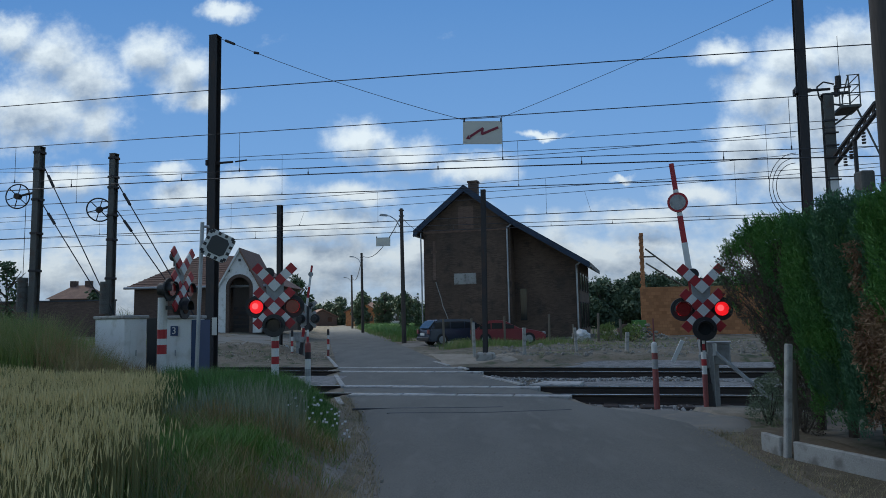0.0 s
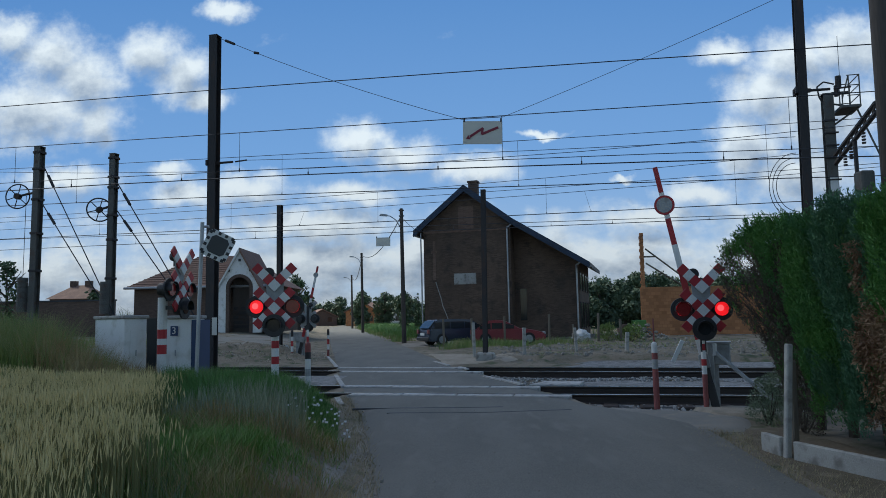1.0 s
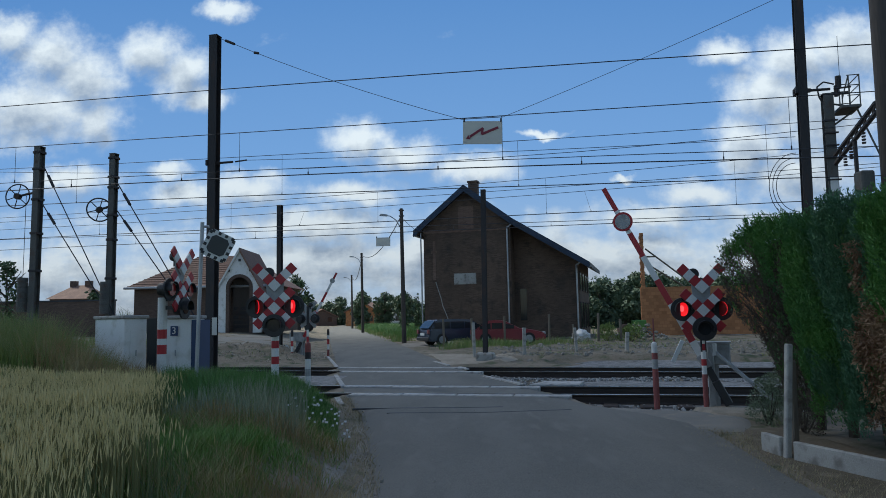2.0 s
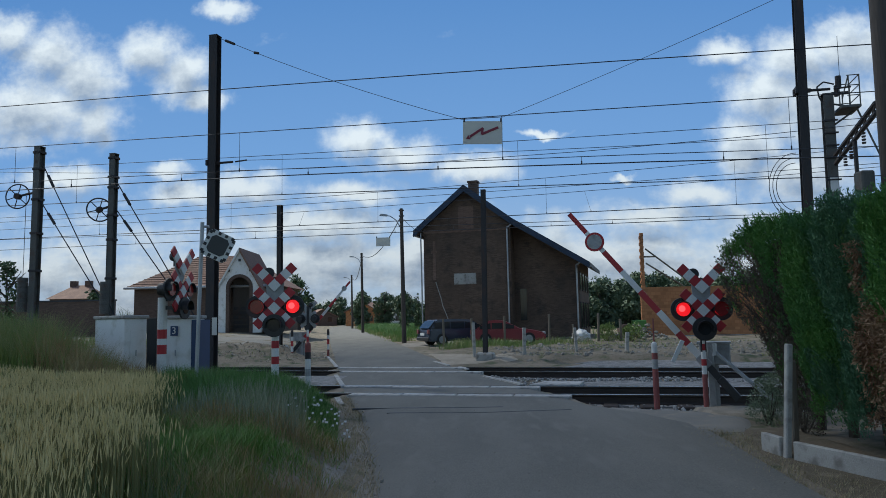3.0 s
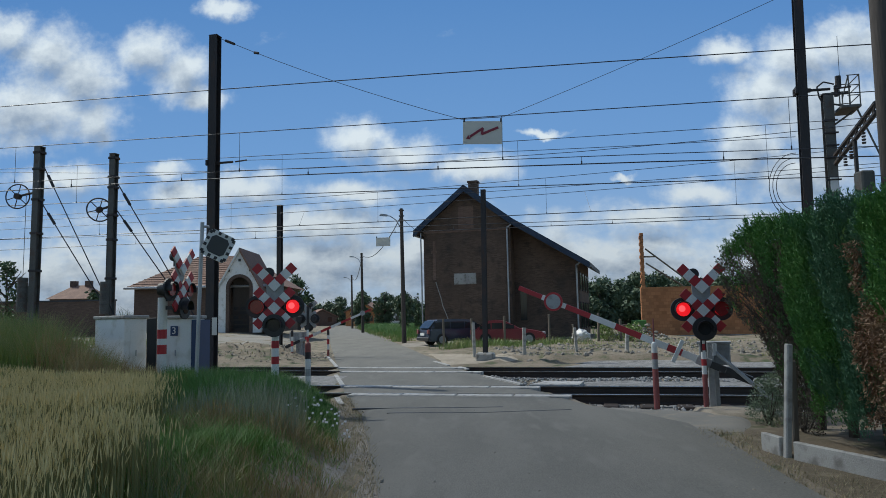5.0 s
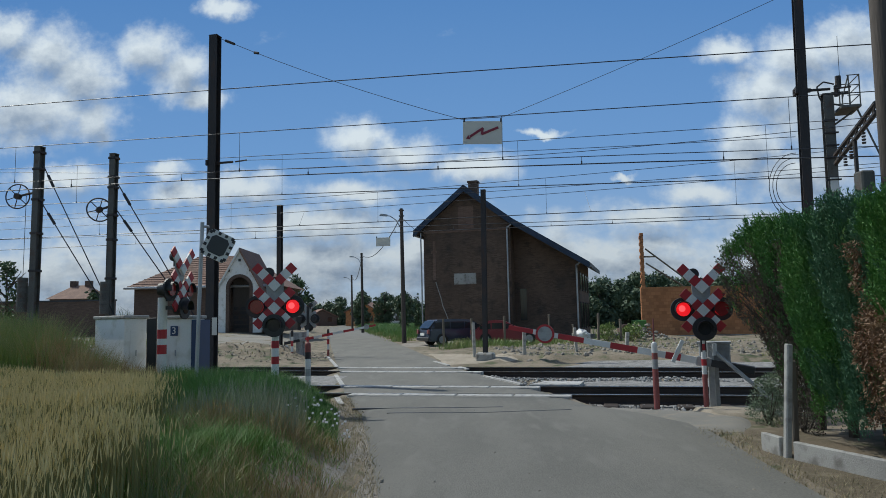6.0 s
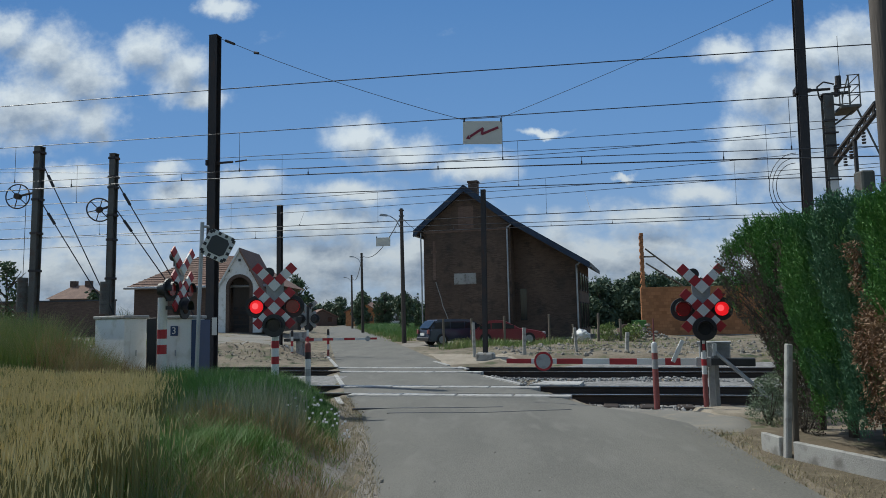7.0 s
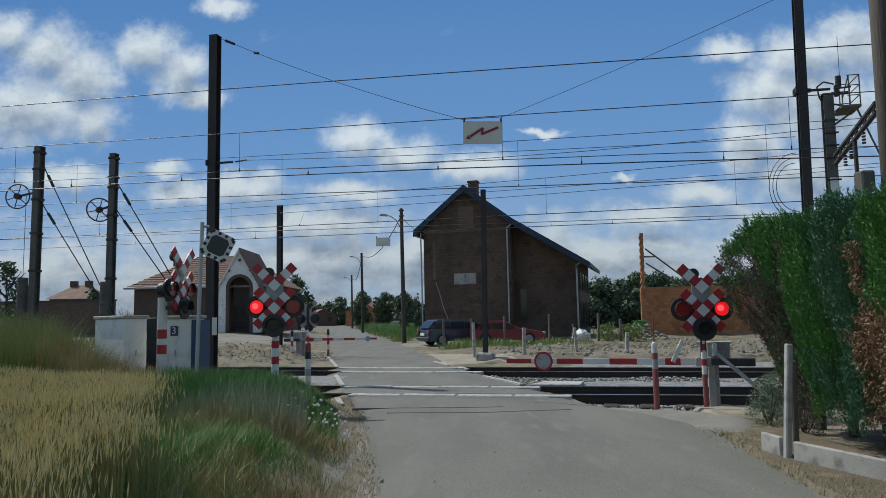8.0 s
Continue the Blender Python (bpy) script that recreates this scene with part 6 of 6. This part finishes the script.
# ---- chapel with tiled hip roof, and boundary wall ----
def build_chapel():
    c = thing("chapel", Matrix(), "small brick chapel with tiled hip roof and white arched porch", "chapel")
    x0, x1, y0, y1, zb, ze, zr = -21.9, -12.0, 50.0, 58.0, 0.7, 3.95, 6.5
    bm = B()
    box(bm, (x0, y0, zb), (x1, y1, ze))
    part("wall", bm, "wall_brick", c)
    bm = B()
    o = 0.5
    p = [(x0 - o, y0 - o, ze), (x1 + o, y0 - o, ze), (x1 + o, y1 + o, ze), (x0 - o, y1 + o, ze), (x0 + 3.2, (y0 + y1) / 2, zr), (x1 - 3.2, (y0 + y1) / 2, zr)]
    v = [bm.verts.new(q) for q in p]
    for f in ((0, 1, 5, 4), (1, 2, 5), (2, 3, 4, 5), (3, 0, 4), (3, 2, 1, 0)):
        bm.faces.new([v[i] for i in f])
    roof = part("roof", bm, "tile", c, "reddish brown tiled hip roof")
    # tile courses
    for k in range(14):
        f = (k + 0.5) / 14
        a, b = Vector(p[0]).lerp(Vector(p[4]), f), Vector(p[1]).lerp(Vector(p[5]), f)
        bm = B()
        tube(bm, a + Vector((0, -0.01, 0.01)), b + Vector((0, -0.01, 0.01)), 0.035, 0.035, 4)
        part("tile_course", bm, "tile", roof)
    bm = B()
    tube(bm, (x0 - o, y0 - o - 0.05, ze - 0.02), (x1 + o, y0 - o - 0.05, ze - 0.02), 0.09)
    part("gutter", bm, "zinc", c)
    # porch: gable front with a real arched opening
    px0, px1, py, ap, ew = -15.55, -12.55, 48.6, 6.3, 3.6
    mid = (px0 + px1) / 2
    hw, spring = 0.72, 3.8
    arch = [(mid + hw * math.cos(t), spring + hw * math.sin(t)) for t in [math.pi * k / 14 for k in range(15)]]
    left = [(px0, zb), (mid - hw, zb)] + [q for q in arch[::-1][:8]] + [(mid, ap), (px0, ew)]
    right = [(mid, ap)] + arch[::-1][7:] + [(mid + hw, zb), (px1, zb), (px1, ew)]
    porch = None
    for pts in (left, right):
        bm = B()
        prism(bm, pts, py, py + 0.35)
        bmesh.ops.triangulate(bm, faces=[f for f in bm.faces if len(f.verts) > 4])
        if porch is None:
            porch = part("porch_front", bm, "white_wall", c, "white rendered porch gable with arch")
        else:
            part("porch_half", bm, "white_wall", porch)
    bm = B()
    for k in range(14):
        t0, t1 = math.pi * k / 14, math.pi * (k + 1) / 14
        q = [(mid + r * math.cos(t), spring + r * math.sin(t)) for r, t in ((hw - 0.02, t0), (hw + 0.2, t0), (hw + 0.2, t1), (hw - 0.02, t1))]
        prism(bm, q, py - 0.05, py + 0.3)
    for sx in (-1, 1):
        box(bm, (mid + sx * (hw + 0.09) - 0.11, py - 0.05, zb), (mid + sx * (hw + 0.09) + 0.11, py + 0.3, spring))
    part("arch_surround", bm, "wall_brick", porch, "brick arch round the doorway")
    bm = B()
    box(bm, (mid - hw, py + 0.9, zb), (mid + hw, py + 1.0, spring + hw))
    door = part("door", bm, "pole_wood", c, "dark recessed timber door")
    for k in range(5):
        bm = B()
        box(bm, (mid - hw + 0.1, py + 0.86, zb + 0.3 + 0.32 * k), (mid + hw - 0.1, py + 0.9, zb + 0.52 + 0.32 * k))
        part("door_panel", bm, "mast", door)
    for sx in (-1, 1):
        bm = B()
        a, b = (mid, ap), (mid + sx * (mid - px0 + 0.25), ew - 0.42)
        pts = [a, b, (b[0], b[1] + 0.22), (a[0], a[1] + 0.25)]
        prism(bm, pts if sx > 0 else pts[::-1], py - 0.2, py + 5.2)
        # left slope white, its sunlit edge put into the colour; right slope tiled
        part("porch_roof", bm, "white" if sx < 0 else "tile", c)
    for sx in (-1, 0, 1):
        bm = B()
        box(bm, (mid + sx * 0.75 - 0.08, py - 0.06, 4.9 if sx else 5.6), (mid + sx * 0.75 + 0.08, py, 5.05 if sx else 5.78))
        part("lantern", bm, "black", porch)


build_chapel()
bm = B()
box(bm, (-46, 45, 0.0), (-21.0, 45.3, 2.93))
bw = part("boundary_wall", bm, "wall_brick")
tagged(bw, "long brown brick boundary wall with dark coping", "wall")
bm = B()
box(bm, (-46, 44.95, 2.93), (-20.95, 45.35, 3.03))
part("coping", bm, "slate", bw)


def far_house(x, y, w, d, ze, zr, wall, roof, label, turn=0, hip=False):
    h = thing("far_house", pose(x, y, 0, 0, 0, turn), label, "house", "distant houses")
    bm = B()
    prism(bm, [(-w / 2, 0), (w / 2, 0), (w / 2, ze), (0, zr - 0.1), (-w / 2, ze)] if not hip else [(-w / 2, 0), (w / 2, 0), (w / 2, ze), (-w / 2, ze)], 0, d)
    part("wall", bm, wall, h)
    if hip:
        bm = B()
        p = [(-w / 2 - 0.3, -0.3, ze), (w / 2 + 0.3, -0.3, ze), (w / 2 + 0.3, d + 0.3, ze), (-w / 2 - 0.3, d + 0.3, ze), (-w / 5, d / 2, zr), (w / 5, d / 2, zr)]
        v = [bm.verts.new(q) for q in p]
        for f in ((0, 1, 5, 4), (1, 2, 5), (2, 3, 4, 5), (3, 0, 4), (3, 2, 1, 0)):
            bm.faces.new([v[i] for i in f])
        r = part("roof", bm, roof, h)
        for sx in (-1, 1):
            bm = B()
            box(bm, (sx * w / 5 - 0.3, d / 2 - 0.3, zr - 0.6), (sx * w / 5 + 0.3, d / 2 + 0.3, zr + 0.45))
            part("chimney", bm, "wall_brick", h)
    else:
        for sx in (-1, 1):
            bm = B()
            e = 0.35
            sl = (zr - ze) / (w / 2)
            prism(bm, [(0, zr), (sx * (w / 2 + e), ze - e * sl), (sx * (w / 2 + e), ze - e * sl + 0.2), (0, zr + 0.2)], -0.3, d + 0.3)
            part("roof", bm, roof, h)
        for sx in (-1, 1):
            bm = B()
            box(bm, (sx * w / 4 - 0.5, -0.03, 1.0), (sx * w / 4 + 0.5, 0.02, 2.2))
            part("window", bm, "glass", h)


far_house(-38.2, 72, 3.9, 5, 4.1, 5.6, "wall_brick", "tile", "distant house with brown tiled roof behind the wall", 0, True)
far_house(-29.5, 172, 7, 9, 2.2, 4.0, "wall_brick", "tile", "distant brick village house with tiled roof", 20)
far_house(-18.5, 160, 8, 9, 3.2, 5.3, "orange_brick", "tile", "distant orange brick house with tiled roof", -15)
far_house(-12.5, 165, 7, 9, 2.6, 4.2, "white_wall", "slate", "distant white house with grey roof", 30)
far_house(-35, 185, 8, 9, 2.4, 4.2, "white_wall", "tile", "distant pale village house", 10)


# ---- trees ----
def tree(x, y, h, w, label, seed, leaves=1600, leaf=0.3, base=0.2, cone=False, material="tree"):
    r = np.random.default_rng(seed)
    t = thing("tree", pose(x, y, 0), label, "tree", "trees")
    bm = B()
    tube(bm, (0, 0, -0.2), (0.05, 0, h * 0.5), w * 0.05 + 0.04, w * 0.03, 8)
    tube(bm, (0.05, 0, h * 0.5), (0, 0, h * 0.9), w * 0.03, 0.015, 6)
    for k in range(7):
        a, z = r.uniform(0, 6.28), h * r.uniform(base + 0.1, 0.7)
        q = w * 0.33
        tube(bm, (0.03, 0, z), (q * math.cos(a), q * math.sin(a), z + h * 0.18), w * 0.018 + 0.01, 0.01, 5)
    part("trunk", bm, "bark", t)
    lumps = []
    for k in range(22 if not cone else 30):
        a, f = r.uniform(0, 6.28), r.uniform(0, 1)
        if cone:
            rad = w * 0.5 * (1 - f) ** 0.7 * 0.75
            lumps.append((rad * math.cos(a) * 0.7, rad * math.sin(a) * 0.7, h * (base + (1 - base) * f * 0.95), w * 0.22 * (1.15 - f)))
        else:
            rad = w * 0.36 * math.sqrt(max(0.05, 1 - (2 * f - 0.9) ** 2)) * r.uniform(0.4, 1)
            lumps.append((rad * math.cos(a), rad * math.sin(a), h * (base + 0.1 + (0.84 - base) * f), w * r.uniform(0.1, 0.2)))
    n = leaves
    L = np.array(lumps)[r.integers(0, len(lumps), n)]
    dv = r.normal(0, 1, (n, 3))
    dv /= np.linalg.norm(dv, axis=1)[:, None]
    c = L[:, :3] + dv * (L[:, 3] * r.uniform(0.5, 1.15, n))[:, None]
    u = r.normal(0, 1, (n, 3))
    u /= np.linalg.norm(u, axis=1)[:, None]
    s = np.cross(u, dv)
    s /= np.linalg.norm(s, axis=1)[:, None] + 1e-6
    sz = r.uniform(0.5, 1.2, n)[:, None] * leaf
    v = np.stack([c - u * sz, c + s * sz * 0.6, c + u * sz, c - s * sz * 0.6], 1).reshape(-1, 3)
    ob = raw("crown", v.tolist(), (np.arange(n)[:, None] * 4 + np.array([0, 1, 2, 3])).tolist(), material, t)
    tagged(ob, kind="stuff")
    return t


tree(-16.4, 80, 6.4, 4.4, "round leafy tree beyond the gravel yard", 1, 2200, 0.22)
for k, (x, y, h, w) in enumerate(((-17.5, 150, 7.2, 6), (-13, 155, 7.8, 7), (-8.5, 150, 7, 6), (-27, 185, 7, 7), (-35, 180, 6, 7))):
    tree(x, y, h, w, "distant broad tree behind the village houses", 10 + k, 3600, 0.32, -0.05, material="hazy_tree")
for k in range(9):
    tree(-46 + k * 5.2 + rng.uniform(-1, 1), 195 + rng.uniform(-8, 20), 6 + rng.uniform(-1, 1.6), 8, "far broad tree on the village edge", 110 + k, 2600, 0.42, -0.05, material="hazy_tree")
tree(-4.0, 72, 4.7, 1.5, "dark upright cypress beside the crop field", 20, 1800, 0.12, 0.03, True)
tree(-2.6, 71, 4.2, 1.1, "dark upright cypress beside the crop field", 21, 1600, 0.11, 0.03, True)
for k in range(11):
    tree(12.2 + k * 2.1 + rng.uniform(-0.5, 0.5), 72 + rng.uniform(-3, 8), 5.0 + rng.uniform(-0.5, 0.7), 6.0, "bushy dark tree behind the waste ground", 30 + k, 5200, 0.2, -0.08, material="hazy_tree")
for k in range(10):
    tree(14 + k * 4.2, 92 + rng.uniform(-3, 6), 5.4 + rng.uniform(-0.5, 1.0), 7.5, "dark tree beyond the unfinished wall", 50 + k, 3000, 0.26, -0.05, material="hazy_tree")
tree(-18.9, 30.5, 4.3, 2.2, "young leafy sapling by the boundary wall", 60, 900, 0.1, 0.25)
tree(-29.6, 60, 4.3, 3.0, "small dark tree behind the boundary wall", 61, 1200, 0.18)
# hedgerow along the horizon
sx, sy = rng.uniform(-260, 260, 2600), rng.uniform(215, 300, 2600)
tufts("far_woods", list(zip(sx, sy)), 5, 6.5, 1.5, "tree", "low line of woods along the horizon")


# ---- low bushes ----
def bush(x, y, h, w, label, seed, leaves, leaf, material):
    r = np.random.default_rng(seed)
    t = thing("bush", pose(x, y, ground_z(x, y)), label, "bush", "bushes")
    bm = B()
    for k in range(7):
        a = r.uniform(0, 6.28)
        tube(bm, (0, 0, -0.05), (w * 0.35 * math.cos(a), w * 0.35 * math.sin(a), h * r.uniform(0.55, 0.9)), 0.012, 0.004, 5)
    part("stems", bm, "bark", t)
    n = leaves
    a, f = r.uniform(0, 6.28, n), r.uniform(0, 1, n)
    rad = w * 0.5 * np.sqrt(r.uniform(0, 1, n)) * (1.05 - 0.6 * f ** 2)
    c = np.stack([rad * np.cos(a), rad * np.sin(a), h * (0.05 + 0.95 * f)], 1)
    c += np.array([[noise.noise(Vector(p) * 5) * w * 0.2 for _ in range(1)] * 3 for p in c])
    u = r.normal(0, 1, (n, 3)) + np.array([0, 0, 0.7])
    u /= np.linalg.norm(u, axis=1)[:, None]
    s = np.cross(u, r.normal(0, 1, (n, 3)))
    s /= np.linalg.norm(s, axis=1)[:, None]
    sz = r.uniform(0.5, 1.2, n)[:, None] * leaf
    v = np.stack([c - u * sz * 0.5, c + s * sz * 0.28, c + u * sz, c - s * sz * 0.28], 1).reshape(-1, 3)
    tagged(raw("leaves", v.tolist(), (np.arange(n)[:, None] * 4 + np.array([0, 1, 2, 3])).tolist(), material, t), kind="stuff")


bush(4.3, 9.6, 0.62, 0.55, "grey green feathery bush beside the barrier foot", 70, 4200, 0.022, "blue_green")
bush(4.75, 9.9, 0.75, 0.7, "grey green feathery bush beside the barrier foot", 71, 4600, 0.022, "blue_green")
bush(4.35, 8.75, 0.4, 0.45, "low weedy bush under the hedge end", 72, 2000, 0.02, "twig")
bush(8.1, 35.6, 0.85, 1.2, "green bush among the rubble", 73, 2600, 0.06, "weeds")
bush(9.3, 35.5, 0.8, 1.4, "scrubby bush among the rubble", 74, 1000, 0.1, "weeds")


# ---- what moves ----
def motions():
    # clouds drift towards the camera
    walk(sky_sheet, [(0.0, pose(0, 0, 0)), (8.0, pose(0.0, -33, 0.0))])
    walk(cloud, [(t, Matrix.Translation(CLOUD_AT + Vector((0, -187 - 15 * t, 0)))) for t in (0.0, 2.0, 4.0, 6.0, 8.0)])
    # booms: seconds and degrees above the level
    near = [(0.0, 82.5), (0.5, 82.5), (0.7, 81.8), (0.9, 79.5), (1.1, 76.2), (1.3, 72.8), (1.5, 69.5), (1.7, 66.4), (2.8, 52.5), (3.0, 49.8), (3.5, 42.7), (4.0, 36.3), (4.5, 29.3), (5.8, 12.7), (6.0, 10.2), (6.3, 6.4), (6.5, 3.9), (6.8, 0.8), (7.0, 0.0), (8.0, 0.0)]
    walk(near_boom, [(t, pose(0, 0, 0.7, 0, -a * 1.016, 0)) for t, a in near])
    walk(far_boom, [(t, pose(0, 0, 0.7, 0, -a, 0)) for t, a in near])
    # flashing lamps: each disc turns its lit face forward and back
    first = [(0.12, 180), (0.4, 0), (1.02, 180), (1.4, 0), (1.95, 180), (2.35, 0), (2.85, 180), (3.3, 0), (3.8, 180), (4.2, 0), (4.7, 180), (5.15, 0), (5.65, 180), (6.1, 0), (6.6, 180), (6.88, 0), (7.55, 180), (7.85, 0)]
    for lamps in (lamps_right[::-1], lamps_left, lamps_far):
        for k, ob in enumerate(lamps):
            rest = ob.matrix_basis.copy()
            now = 0 if k == 0 else 180
            rows = [(0.0, rest @ pose(0, 0, 0, 0, 0, now))]
            for t, goal in first:
                rows.append((t, rest @ pose(0, 0, 0, 0, 0, now)))
                for j in (1, 2):
                    rows.append((t + j / 30, rest @ pose(0, 0, 0, 0, 0, now + 60 * j)))
                now += 180
                rows.append((t + 0.1, rest @ pose(0, 0, 0, 0, 0, now)))
            rows.append((8.0, rest @ pose(0, 0, 0, 0, 0, now)))
            walk(ob, rows)


motions()
